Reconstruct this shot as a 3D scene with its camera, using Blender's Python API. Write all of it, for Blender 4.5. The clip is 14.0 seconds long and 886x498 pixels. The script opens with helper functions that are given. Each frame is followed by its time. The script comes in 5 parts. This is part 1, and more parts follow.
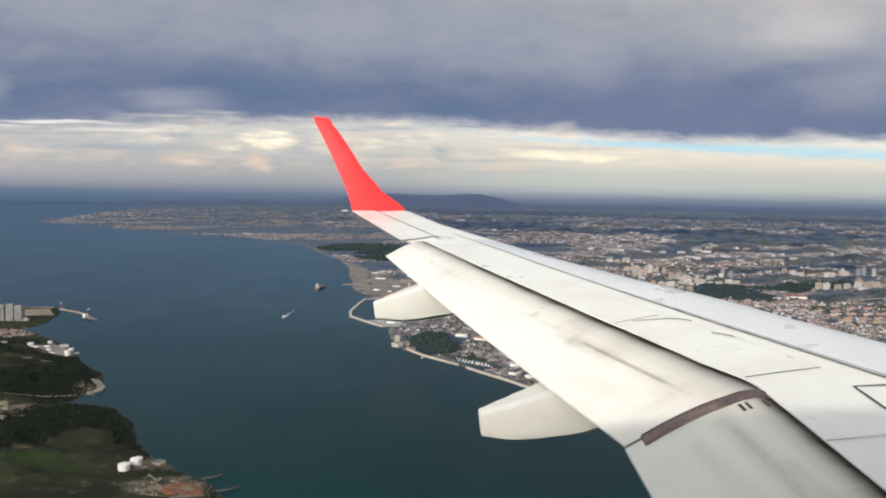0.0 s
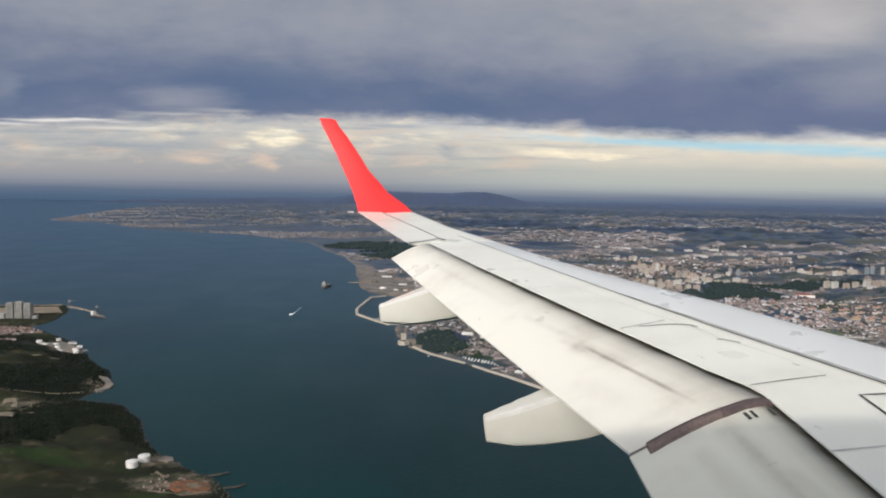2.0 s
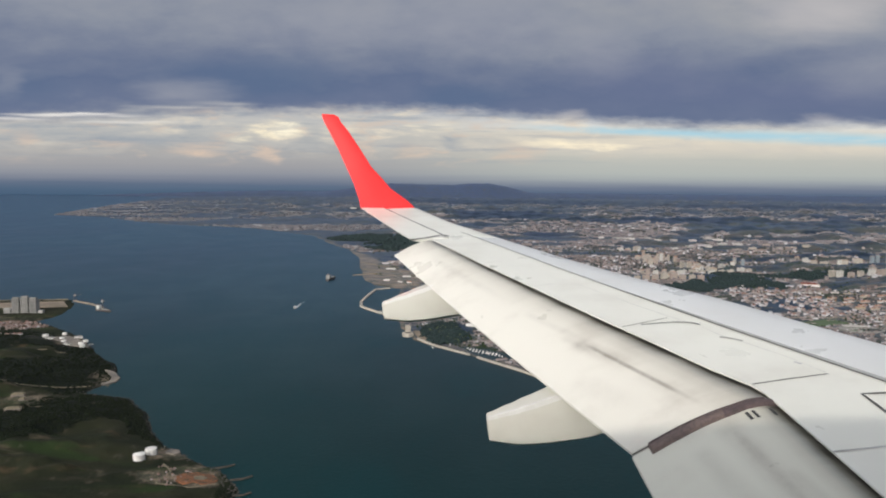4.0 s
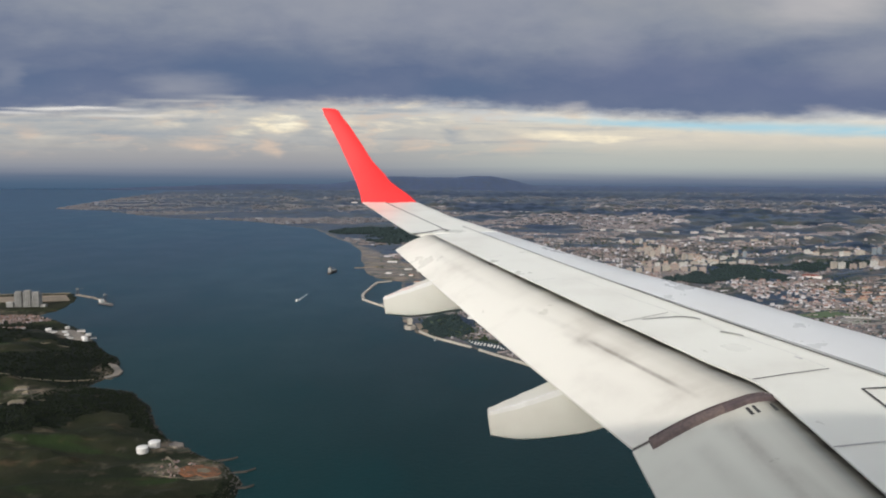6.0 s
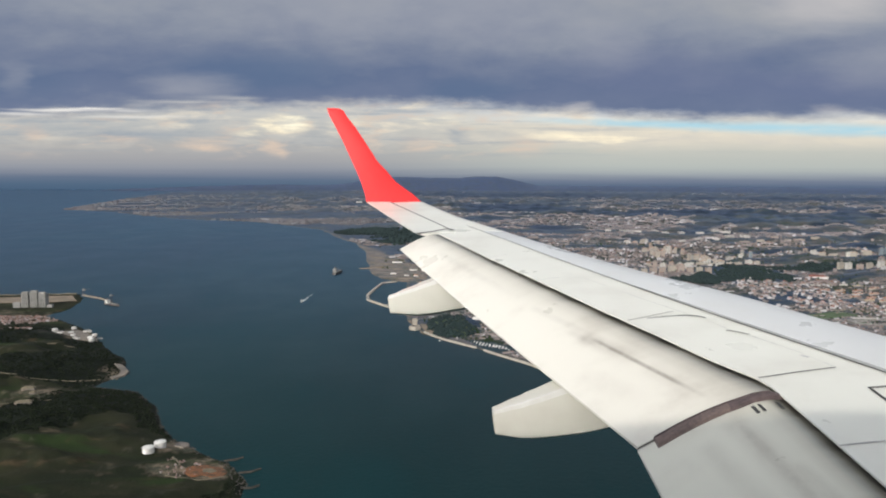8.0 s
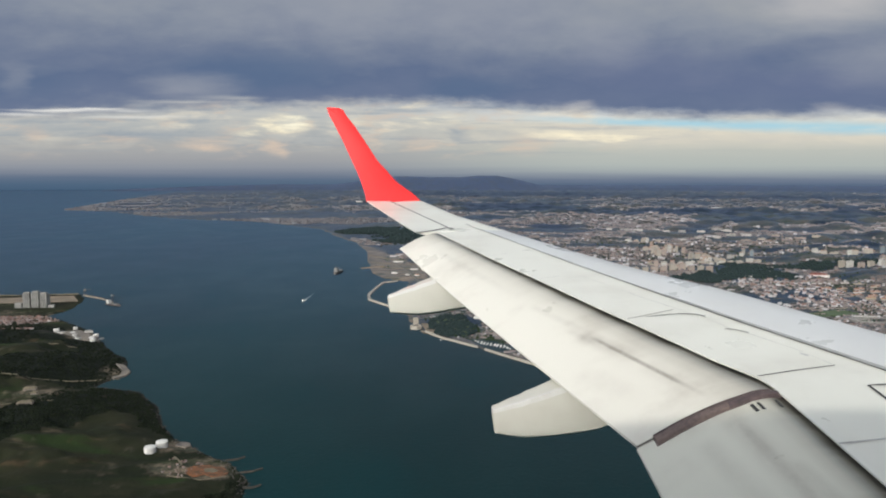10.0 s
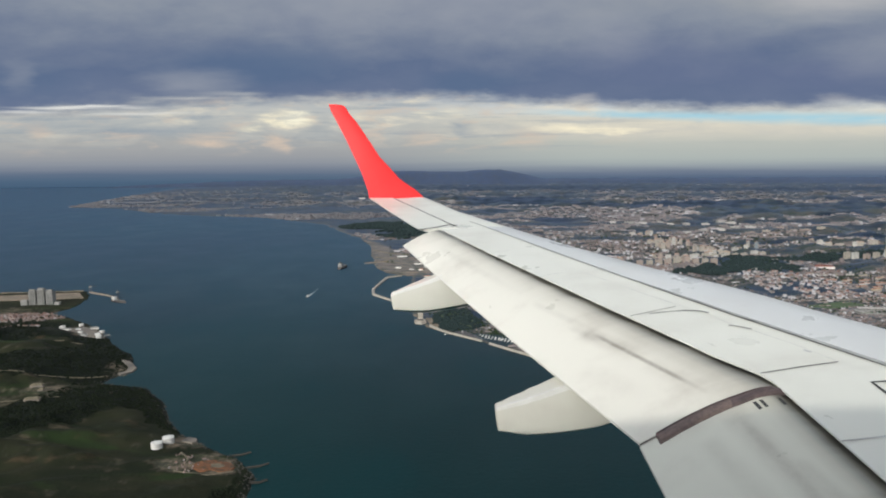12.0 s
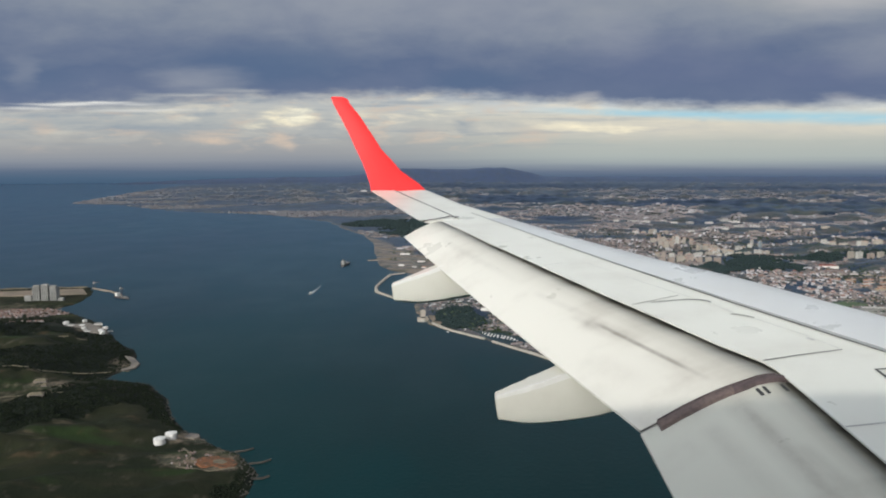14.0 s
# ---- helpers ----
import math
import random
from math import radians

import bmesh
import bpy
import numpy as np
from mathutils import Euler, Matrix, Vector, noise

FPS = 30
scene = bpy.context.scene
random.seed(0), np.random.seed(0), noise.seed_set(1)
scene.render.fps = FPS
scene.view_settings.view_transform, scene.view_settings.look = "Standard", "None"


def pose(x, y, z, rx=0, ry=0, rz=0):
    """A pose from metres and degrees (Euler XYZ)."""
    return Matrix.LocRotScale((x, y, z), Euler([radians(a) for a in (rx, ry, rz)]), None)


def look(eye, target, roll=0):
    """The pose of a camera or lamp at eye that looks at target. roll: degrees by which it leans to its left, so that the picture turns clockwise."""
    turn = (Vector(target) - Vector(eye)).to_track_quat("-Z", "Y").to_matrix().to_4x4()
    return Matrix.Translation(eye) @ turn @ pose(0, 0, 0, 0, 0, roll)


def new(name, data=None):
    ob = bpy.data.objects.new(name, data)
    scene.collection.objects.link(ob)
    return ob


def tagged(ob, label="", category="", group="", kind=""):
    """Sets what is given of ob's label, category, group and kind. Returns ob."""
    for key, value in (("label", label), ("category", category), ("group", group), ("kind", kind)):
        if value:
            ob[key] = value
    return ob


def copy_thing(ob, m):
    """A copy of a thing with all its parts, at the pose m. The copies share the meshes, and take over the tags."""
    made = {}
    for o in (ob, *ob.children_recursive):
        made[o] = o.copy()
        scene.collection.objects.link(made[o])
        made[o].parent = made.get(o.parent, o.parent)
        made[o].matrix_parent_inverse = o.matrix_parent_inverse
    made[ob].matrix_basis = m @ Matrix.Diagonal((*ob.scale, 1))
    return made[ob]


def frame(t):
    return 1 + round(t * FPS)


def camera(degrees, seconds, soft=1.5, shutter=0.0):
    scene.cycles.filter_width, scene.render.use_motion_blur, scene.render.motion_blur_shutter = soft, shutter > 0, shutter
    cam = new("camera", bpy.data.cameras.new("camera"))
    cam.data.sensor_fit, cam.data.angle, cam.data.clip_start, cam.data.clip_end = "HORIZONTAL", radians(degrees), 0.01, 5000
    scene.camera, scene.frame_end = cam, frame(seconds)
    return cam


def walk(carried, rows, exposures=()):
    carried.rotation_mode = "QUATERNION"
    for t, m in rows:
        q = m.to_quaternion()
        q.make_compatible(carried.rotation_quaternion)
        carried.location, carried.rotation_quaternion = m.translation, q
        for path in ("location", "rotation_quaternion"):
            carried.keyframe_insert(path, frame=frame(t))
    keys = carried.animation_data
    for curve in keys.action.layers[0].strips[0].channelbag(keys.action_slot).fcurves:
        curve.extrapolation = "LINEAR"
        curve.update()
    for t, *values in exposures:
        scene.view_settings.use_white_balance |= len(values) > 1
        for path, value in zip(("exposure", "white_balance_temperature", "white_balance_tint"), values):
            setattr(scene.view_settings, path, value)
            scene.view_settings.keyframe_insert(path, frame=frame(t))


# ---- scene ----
# ---- camera and walk ----
cam = camera(66, 14.0, soft=2.0)
walk(cam, [
    (0.0, pose(-0.032, 0.004, -0.153, 85.825, -0.991, -1.026)),
    (0.5, pose(-0.024, 0.014, -0.146, 85.807, -1.046, -0.995)),
    (1.0, pose(-0.025, 0.010, -0.128, 85.799, -1.200, -0.829)),
    (1.5, pose(-0.021, 0.006, -0.110, 85.816, -1.092, -0.636)),
    (2.0, pose(-0.024, 0.001, -0.093, 85.654, -0.993, -0.489)),
    (2.5, pose(-0.022, -0.003, -0.073, 85.479, -0.710, -0.403)),
    (3.0, pose(-0.020, -0.007, -0.050, 85.285, -0.670, -0.306)),
    (5.5, pose(0.001, 0.010, -0.015, 84.501, -0.375, -0.110)),
    (6.0, pose(-0.005, -0.003, -0.005, 84.345, -0.358, -0.098)),
    (6.5, pose(0.000, 0.000, -0.000, 84.277, 0.000, 0.000)),
    (7.0, pose(-0.007, -0.002, 0.003, 84.224, -0.036, 0.144)),
    (7.5, pose(0.001, 0.005, -0.012, 84.321, -0.309, 0.297)),
    (8.0, pose(0.000, 0.003, -0.022, 84.389, -0.297, 0.312)),
    (10.5, pose(0.021, 0.005, -0.024, 84.271, 0.022, 0.432)),
    (11.0, pose(0.026, 0.005, -0.020, 84.138, 0.363, 0.581)),
    (11.5, pose(0.028, 0.013, -0.002, 83.999, 0.298, 0.665)),
    (12.0, pose(0.027, 0.003, 0.009, 83.856, 0.318, 0.656)),
    (12.5, pose(0.038, 0.009, 0.004, 83.700, 0.401, 0.744)),
    (13.0, pose(0.042, 0.016, -0.004, 83.554, 0.632, 0.816)),
    (13.5, pose(0.040, 0.016, -0.019, 83.570, 0.346, 0.908)),
    (14.0, pose(0.048, 0.036, -0.080, 83.676, 0.098, 0.934)),
], exposures=[(0.0, 0.24, 6480, 9.0), (1.0, 0.25, 6460, 9.0), (2.0, 0.04, 6440, 9.0), (3.0, -0.01, 6430, 9.0), (6.5, -0.04, 6400, 8.5), (8.0, 0.08, 6400, 8.0), (10.5, -0.04, 6290, 6.0), (14.0, -0.06, 6240, 5.5)])

# ---- world, sun ----
SUN_FROM = Vector((-0.42, -0.80, 0.43)).normalized()
world = bpy.data.worlds.new("sky")
scene.world = world
world.use_nodes = True
wn = world.node_tree.nodes
sky = wn.new("ShaderNodeTexSky")
sky.sky_type, sky.sun_disc = "NISHITA", False
sky.sun_elevation = math.asin(SUN_FROM.z)
sky.sun_rotation = math.atan2(SUN_FROM.x, SUN_FROM.y)
sky.dust_density, sky.air_density = 3.0, 1.0
wn["Background"].inputs[1].default_value = 0.20
grey = wn.new("ShaderNodeHueSaturation")      # thin cloud overhead takes most of the blue out of the light
grey.inputs["Saturation"].default_value = 0.28
world.node_tree.links.new(sky.outputs[0], grey.inputs["Color"])
world.node_tree.links.new(grey.outputs[0], wn["Background"].inputs[0])
sun_data = bpy.data.lights.new("sun", "SUN")
sun_data.energy, sun_data.angle, sun_data.color = 2.2, radians(1.2), (1.0, 0.925, 0.82)
sun = new("sun", sun_data)
sun.matrix_world = look(SUN_FROM * 50, (0, 0, 0))

ALT = 60.0          # height of the eye over the water


# ---- materials ----
class Tree:
    """Short way to write a node material."""

    def __init__(self, name):
        self.m = bpy.data.materials.new(name)
        self.m.use_nodes = True
        self.t = self.m.node_tree
        self.bsdf = self.t.nodes["Principled BSDF"]
        self.out = self.t.nodes["Material Output"]

    def node(self, kind, operation="", blend_type="", interpolation_type="", attribute_name=""):
        n = self.t.nodes.new("ShaderNode" + kind)
        if operation:
            n.operation = operation
        if blend_type:
            n.blend_type = blend_type
        if interpolation_type:
            n.interpolation_type = interpolation_type
        if attribute_name:
            n.attribute_name = attribute_name
        return n

    def put(self, value, socket):
        if isinstance(value, bpy.types.NodeSocket):
            self.t.links.new(value, socket)
        else:
            socket.default_value = value

    def math(self, op, a, b=0.0, c=None):
        n = self.node("Math", operation=op)
        self.put(a, n.inputs[0])
        self.put(b, n.inputs[1])
        if c is not None:
            self.put(c, n.inputs[2])
        return n.outputs[0]

    def coords(self, scale=(1, 1, 1), space="Object"):
        tc = self.node("TexCoord")
        mp = self.node("Mapping")
        mp.inputs["Scale"].default_value = scale
        self.t.links.new(tc.outputs[space], mp.inputs["Vector"])
        return mp.outputs[0]

    def noise(self, vector, scale=1.0, detail=4.0, rough=0.55, warp=0.0):
        n = self.node("TexNoise")
        self.put(vector, n.inputs["Vector"])
        n.inputs["Scale"].default_value = scale
        n.inputs["Detail"].default_value = detail
        n.inputs["Roughness"].default_value = rough
        n.inputs["Distortion"].default_value = warp
        return n.outputs[0]

    def ramp(self, fac, stops, mode="LINEAR"):
        n = self.node("ValToRGB")
        n.color_ramp.interpolation = mode
        el = n.color_ramp.elements
        while len(el) < len(stops):
            el.new(0.5)
        for e, (pos, col) in zip(el, stops):
            e.position = pos
            e.color = (*col, 1) if isinstance(col, tuple) else (col, col, col, 1)
        self.put(fac, n.inputs[0])
        return n.outputs[0]

    def mix(self, fac, a, b, mode="MIX"):
        n = self.node("MixRGB", blend_type=mode)
        self.put(fac, n.inputs[0])
        for v, s in ((a, n.inputs[1]), (b, n.inputs[2])):
            self.put((*v, 1) if isinstance(v, tuple) else v, s)
        return n.outputs[0]

    def smooth(self, value, lo, hi):
        n = self.node("MapRange", interpolation_type="SMOOTHSTEP")
        self.put(value, n.inputs[0])
        self.put(lo, n.inputs[1])
        self.put(hi, n.inputs[2])
        return n.outputs[0]

    def bump(self, height, strength=0.2, distance=0.01):
        n = self.node("Bump")
        n.inputs["Strength"].default_value = strength
        n.inputs["Distance"].default_value = distance
        self.t.links.new(height, n.inputs["Height"])
        self.t.links.new(n.outputs[0], self.bsdf.inputs["Normal"])

    def done(self, color=None, rough=0.6, metal=0.0, spec=None, coat=0.0):
        if color is not None:
            self.put((*color, 1) if isinstance(color, tuple) else color, self.bsdf.inputs["Base Color"])
        self.put(rough, self.bsdf.inputs["Roughness"])
        self.bsdf.inputs["Metallic"].default_value = metal
        self.bsdf.inputs["Coat Weight"].default_value = coat
        if spec is not None:
            self.bsdf.inputs["Specular IOR Level"].default_value = spec
        return self.m


def plain(name, a, b, scale=4.0, rough=0.6, metal=0.0, spec=None, bump=0.0):
    """Two tones mixed by a coarse and a fine noise."""
    t = Tree(name)
    v = t.coords()
    n = t.math("ADD", t.math("MULTIPLY", t.noise(v, scale), 0.6), t.math("MULTIPLY", t.noise(v, scale * 9), 0.4))
    col = t.mix(t.smooth(n, 0.35, 0.65), a, b)
    if bump:
        t.bump(t.noise(v, scale * 12), bump)
    return t.done(col, rough, metal, spec)


# worn smears on the flaps: from, to, width, depth
FLAP_SMEARS = [((1.17, 5.35), (1.64, 4.26), 0.027, 0.98), ((1.10, 5.46), (1.40, 4.85), 0.10, 0.40), ((1.70, 4.02), (1.78, 2.7), 0.11, 0.36), ((1.72, 3.85), (1.76, 2.9), 0.045, 0.34), ((0.78, 6.25), (1.20, 5.35), 0.05, 0.16), ((1.80, 3.4), (1.86, 2.9), 0.06, 0.22),
               ((-0.10, 8.4), (0.66, 6.6), 0.06, 0.18), ((1.02, 5.6), (1.2, 5.2), 0.05, 0.2), ((1.0, 5.02), (1.34, 4.42), 0.11, 0.13), ((1.42, 4.75), (1.62, 4.3), 0.10, 0.16), ((1.50, 3.85), (1.58, 3.0), 0.09, 0.2)]


def wing_paint(name, base, dirt, smears=()):
    """Semi-gloss aircraft paint with streaks of grime along the airflow, darkened by grime and painted shade at the
    hinge gap.
    """
    t = Tree(name)
    streak = t.noise(t.coords((0.5, 3.0, 1.0)), 1.0, 5.0)
    blotch = t.noise(t.coords((1.2, 1.2, 1.2)), 1.0, 5.0, 0.6)
    fac = t.math("MULTIPLY", t.smooth(t.math("ADD", t.math("MULTIPLY", streak, 0.3), t.math("MULTIPLY", blotch, 0.7)), 0.46, 0.78), dirt)
    col = t.mix(fac, base, (0.42, 0.38, 0.33))
    ragged = t.math("ADD", 0.55, t.math("MULTIPLY", t.smooth(t.noise(t.coords((1.0, 0.5, 1.0)), 7.0, 6.0, 0.7), 0.25, 0.75), 0.7))
    sep = t.node("SeparateXYZ")
    t.t.links.new(t.coords(), sep.inputs[0])
    for (ax, ay), (bx, by), width, depth in smears:
        ln = math.hypot(bx - ax, by - ay)
        ux, uy = (bx - ax) / ln, (by - ay) / ln
        px, py = t.math("SUBTRACT", sep.outputs[0], ax), t.math("SUBTRACT", sep.outputs[1], ay)
        along = t.math("DIVIDE", t.math("ADD", t.math("MULTIPLY", px, ux), t.math("MULTIPLY", py, uy)), ln)
        off = t.math("ABSOLUTE", t.math("SUBTRACT", t.math("MULTIPLY", px, uy), t.math("MULTIPLY", py, ux)))
        k = t.math("MULTIPLY", t.smooth(off, width, width * 0.05), t.math("MULTIPLY", t.smooth(along, -0.05, 0.12), t.smooth(along, 1.1, 0.6)))
        k = t.math("MULTIPLY", t.math("MULTIPLY", k, ragged), t.math("MULTIPLY", t.math("ADD", 0.25, blotch), depth))
        col = t.mix(k, col, (0.175, 0.145, 0.12))
    # hinge grime and the shade inside the gap, both mixed into the colour
    at = t.node("Attribute", attribute_name="soot_shade")
    soot_shade = t.math("MULTIPLY", at.outputs["Fac"], t.math("ADD", 0.55, t.math("MULTIPLY", streak, 0.7)))
    col = t.mix(soot_shade, col, t.mix(soot_shade, (0.29, 0.26, 0.19), (0.028, 0.025, 0.021)))
    t.bump(blotch, 0.02, 0.01)
    return t.done(col, t.math("ADD", 0.20, t.math("MULTIPLY", blotch, 0.2)), 0.0, 0.5)


M_WING = wing_paint("wing_paint", (0.728, 0.722, 0.66), 0.38)
M_FLAP = wing_paint("flap_paint", (0.735, 0.712, 0.648), 0.8, FLAP_SMEARS)
M_INNER = wing_paint("inner_flap_paint", (0.69, 0.68, 0.60), 0.6, FLAP_SMEARS)
# slat base is blued to paint in the sky's reflection
M_SLAT = wing_paint("slat_sky_tint", (0.572, 0.582, 0.590), 0.3)
M_POD = wing_paint("fairing_paint", (0.63, 0.615, 0.55), 0.5)
M_SPAR = plain("spar_seam", (0.52, 0.52, 0.50), (0.73, 0.72, 0.67), 3.0, 0.5)
M_RED = plain("red_paint", (0.92, 0.040, 0.042), (0.88, 0.034, 0.036), 2.0, 0.55, 0.0, 0.25)
M_LINE = plain("panel_gap", (0.03, 0.03, 0.03), (0.075, 0.07, 0.065), 6.0, 0.8)
M_GRIME = plain("oily_sealant", (0.14, 0.135, 0.12), (0.26, 0.25, 0.23), 9.0, 0.7)
M_FAINT = plain("sealant", (0.36, 0.35, 0.34), (0.56, 0.56, 0.56), 3.0, 0.7)
M_SEAL = plain("seal_rubber", (0.185, 0.135, 0.122), (0.10, 0.074, 0.072), 5.0, 0.75)
M_SEAL_DARK = plain("dark_seal_rubber", (0.125, 0.088, 0.088), (0.06, 0.045, 0.047), 5.0, 0.7)
M_BLACK = plain("black_marking", (0.02, 0.02, 0.022), (0.05, 0.05, 0.05), 9.0, 0.6)
M_HULL = plain("hull_paint", (0.62, 0.62, 0.62), (0.55, 0.55, 0.56), 2.0, 0.4)


def tone(r, g, b):
    """Linear colour of a screen colour."""
    return tuple(((c / 255 + 0.055) / 1.055) ** 2.4 for c in (r, g, b))


# cloud patches: bearing, rise, half width, half height, colour, strength
SLATE, LILAC, MIST, WHITE = tone(88, 108, 138), tone(106, 116, 145), tone(152, 156, 167), tone(188, 186, 186)
CREAM, ROSE, STEEL, PEARL = tone(255, 240, 210), tone(216, 194, 176), tone(146, 156, 168), tone(234, 229, 224)
DECK_PATCHES = [
    (-0.267, 0.1548, 0.139, 0.0363, SLATE, 0.8), (-0.547, 0.1371, 0.074, 0.0282, SLATE, 0.5), (0.025, 0.1306, 0.082, 0.021, SLATE, 0.7),
    (0.291, 0.1573, 0.139, 0.0444, LILAC, 0.6), (0.499, 0.1371, 0.155, 0.0323, LILAC, 0.6), (-0.356, 0.1371, 0.07, 0.0194, MIST, 0.75),
    (-0.149, 0.2339, 0.188, 0.0403, MIST, 0.5), (0.062, 0.2339, 0.147, 0.0484, MIST, 0.55), (0.222, 0.1976, 0.057, 0.0403, MIST, 0.5),
    (0.493, 0.254, 0.078, 0.0363, WHITE, 0.75), (0.548, 0.1694, 0.065, 0.0403, MIST, 0.45), (0.183, 0.1065, 0.025, 0.0105, WHITE, 0.6),
    (0.505, 0.1065, 0.028, 0.0081, WHITE, 0.5), (-0.559, 0.1452, 0.02, 0.0242, MIST, 0.4),
]
GAP_PATCHES = [
    (-0.232, 0.0831, 0.040, 0.0137, CREAM, 1.5), (-0.222, 0.0850, 0.020, 0.0100, tone(255, 246, 222), 1.5), (-0.149, 0.0847, 0.033, 0.0129, CREAM, 0.8), (-0.286, 0.0685, 0.025, 0.0065, CREAM, 0.75),
    (-0.345, 0.05, 0.041, 0.0065, ROSE, 0.9), (-0.245, 0.0468, 0.02, 0.0145, ROSE, 0.9), (-0.535, 0.0685, 0.015, 0.0129, ROSE, 0.6),
    (-0.436, 0.0581, 0.028, 0.0073, ROSE, 0.55), (-0.011, 0.0879, 0.041, 0.0089, CREAM, 0.7), (-0.044, 0.0524, 0.029, 0.0113, ROSE, 0.7),
    (0.111, 0.0516, 0.033, 0.0161, ROSE, 0.6), (0.183, 0.0669, 0.057, 0.0065, CREAM, 0.9), (0.245, 0.0637, 0.033, 0.004, CREAM, 0.8),
    (0.02, 0.071, 0.02, 0.0113, STEEL, 0.7), (-0.384, 0.0669, 0.106, 0.0129, STEEL, 0.55), (-0.498, 0.0766, 0.09, 0.0113, STEEL, 0.35),
    (-0.181, 0.0605, 0.049, 0.0081, STEEL, 0.4), (0.078, 0.071, 0.041, 0.0081, STEEL, 0.35),
]
THIN_STREAKS = [
    (-0.488, 0.1012, 0.082, 0.0028, PEARL, 1.0), (-0.363, 0.1129, 0.065, 0.0036, WHITE, 0.9), (-0.419, 0.0919, 0.074, 0.0024, PEARL, 0.5),
    (-0.197, 0.1121, 0.033, 0.0032, WHITE, 0.7), (-0.553, 0.0948, 0.041, 0.0028, PEARL, 0.7), (-0.117, 0.1048, 0.049, 0.0032, WHITE, 0.7),
    (-0.304, 0.1194, 0.049, 0.004, WHITE, 0.5),
]


def sky_material():
    """Overcast deck over a bright gap at the horizon."""
    t = Tree("cloud_backdrop")
    tc = t.node("TexCoord")
    sep = t.node("SeparateXYZ")
    t.t.links.new(tc.outputs["Object"], sep.inputs[0])
    az = t.math("ARCTAN2", sep.outputs[0], sep.outputs[1])
    el = t.math("DIVIDE", t.math("DIVIDE", sep.outputs[2], 4900.0), t.math("MAXIMUM", t.math("COSINE", az), 0.5))

    def pair(a, e, seed=0.0):
        c = t.node("CombineXYZ")
        t.put(a, c.inputs[0])
        t.put(e, c.inputs[1])
        c.inputs[2].default_value = seed
        return c.outputs[0]

    def field(ka, ke, seed, detail=6.0, rough=0.58, warp=0.0):
        return t.noise(pair(t.math("MULTIPLY", az, ka), t.math("MULTIPLY", el, ke), seed), 1.0, detail, rough, warp)

    def shifted(value, by, amount):
        return t.math("ADD", value, t.math("MULTIPLY", t.math("SUBTRACT", by, 0.5), amount))

    def spot(place, a, e, ra, re):
        n = t.node("VectorMath", operation="MULTIPLY_ADD")
        t.put(place, n.inputs[0])
        n.inputs[1].default_value, n.inputs[2].default_value = (1 / ra, 1 / re, 0), (-a / ra, -e / re, 0)
        far = t.node("VectorMath", operation="LENGTH")
        t.put(n.outputs[0], far.inputs[0])
        return t.smooth(far.outputs["Value"], 1.35, 0.15)

    def gathered(place, rows):
        total = 0.0
        for a, e, ra, re, _, strength in rows:
            total = t.math("ADD", total, t.math("MULTIPLY", spot(place, a, e, ra, re), strength))
        return total

    def patches(col, place, rows, grain):
        for a, e, ra, re, shade, strength in rows:
            col = t.mix(t.math("MULTIPLY", spot(place, a, e, ra, re), t.math("MULTIPLY", grain, strength)), col, shade)
        return col

    streak = field(5.0, 150.0, 3.0, 8.0, 0.62)
    puff = field(16.0, 60.0, 8.0, 8.0, 0.60, 0.5)
    broad = field(4.0, 9.0, 5.0, 3.0, 0.5)
    billow = field(11.0, 22.0, 14.0, 5.0, 0.55, 0.3)
    # bright gap under the deck, hazier to one side
    lift = t.math("MULTIPLY", t.math("ADD", shifted(el, streak, 0.008), 0.0123), 7.4)
    dim = t.ramp(lift, [(0.0, tone(76, 97, 121)), (0.05, tone(82, 102, 125)), (0.11, tone(97, 111, 132)), (0.17, tone(122, 129, 144)), (0.23, tone(144, 147, 156)), (0.32, tone(160, 159, 162)), (0.46, tone(171, 169, 168)),
                        (0.63, tone(176, 177, 177)), (0.8, tone(190, 189, 187)), (0.95, tone(184, 184, 186))])
    clear = t.ramp(lift, [(0.0, tone(82, 98, 124)), (0.06, tone(92, 106, 129)), (0.12, tone(116, 125, 142)), (0.18, tone(152, 158, 164)), (0.26, tone(178, 182, 178)), (0.43, tone(190, 190, 182)),
                          (0.54, tone(214, 206, 192)), (0.69, tone(224, 215, 198)), (0.77, tone(220, 218, 212)), (0.93, tone(196, 200, 208))])
    col = t.mix(t.smooth(az, -0.22, 0.26), dim, clear)
    body = t.math("MULTIPLY", t.smooth(puff, 0.40, 0.66), t.math("MULTIPLY", t.smooth(el, 0.03, 0.07), 0.55))
    col = t.mix(body, col, tone(203, 198, 190))
    rib = t.math("MULTIPLY", t.smooth(field(6.0, 110.0, 21.0, 6.0), 0.50, 0.66), t.math("MULTIPLY", t.smooth(el, 0.025, 0.06), t.smooth(az, 0.5, 0.0)))
    col = t.mix(t.math("MULTIPLY", rib, 0.5), col, STEEL)
    wander = pair(shifted(az, field(14.0, 50.0, 33.0, 5.0), 0.06), shifted(el, field(12.0, 60.0, 37.0, 5.0), 0.022))
    # clear strip of blue sky
    lower = t.math("SUBTRACT", shifted(el, puff, 0.006), t.math("SUBTRACT", 0.0935, t.math("MULTIPLY", az, 0.030)))
    strip = t.smooth(t.math("ABSOLUTE", lower), t.math("ADD", 0.006, t.math("MULTIPLY", t.smooth(az, 0.1, 0.5), 0.008)), 0.0)
    strip = t.math("MULTIPLY", strip, t.smooth(az, 0.06, 0.28))
    col = t.mix(t.math("MULTIPLY", strip, 0.95), col, tone(172, 208, 222))
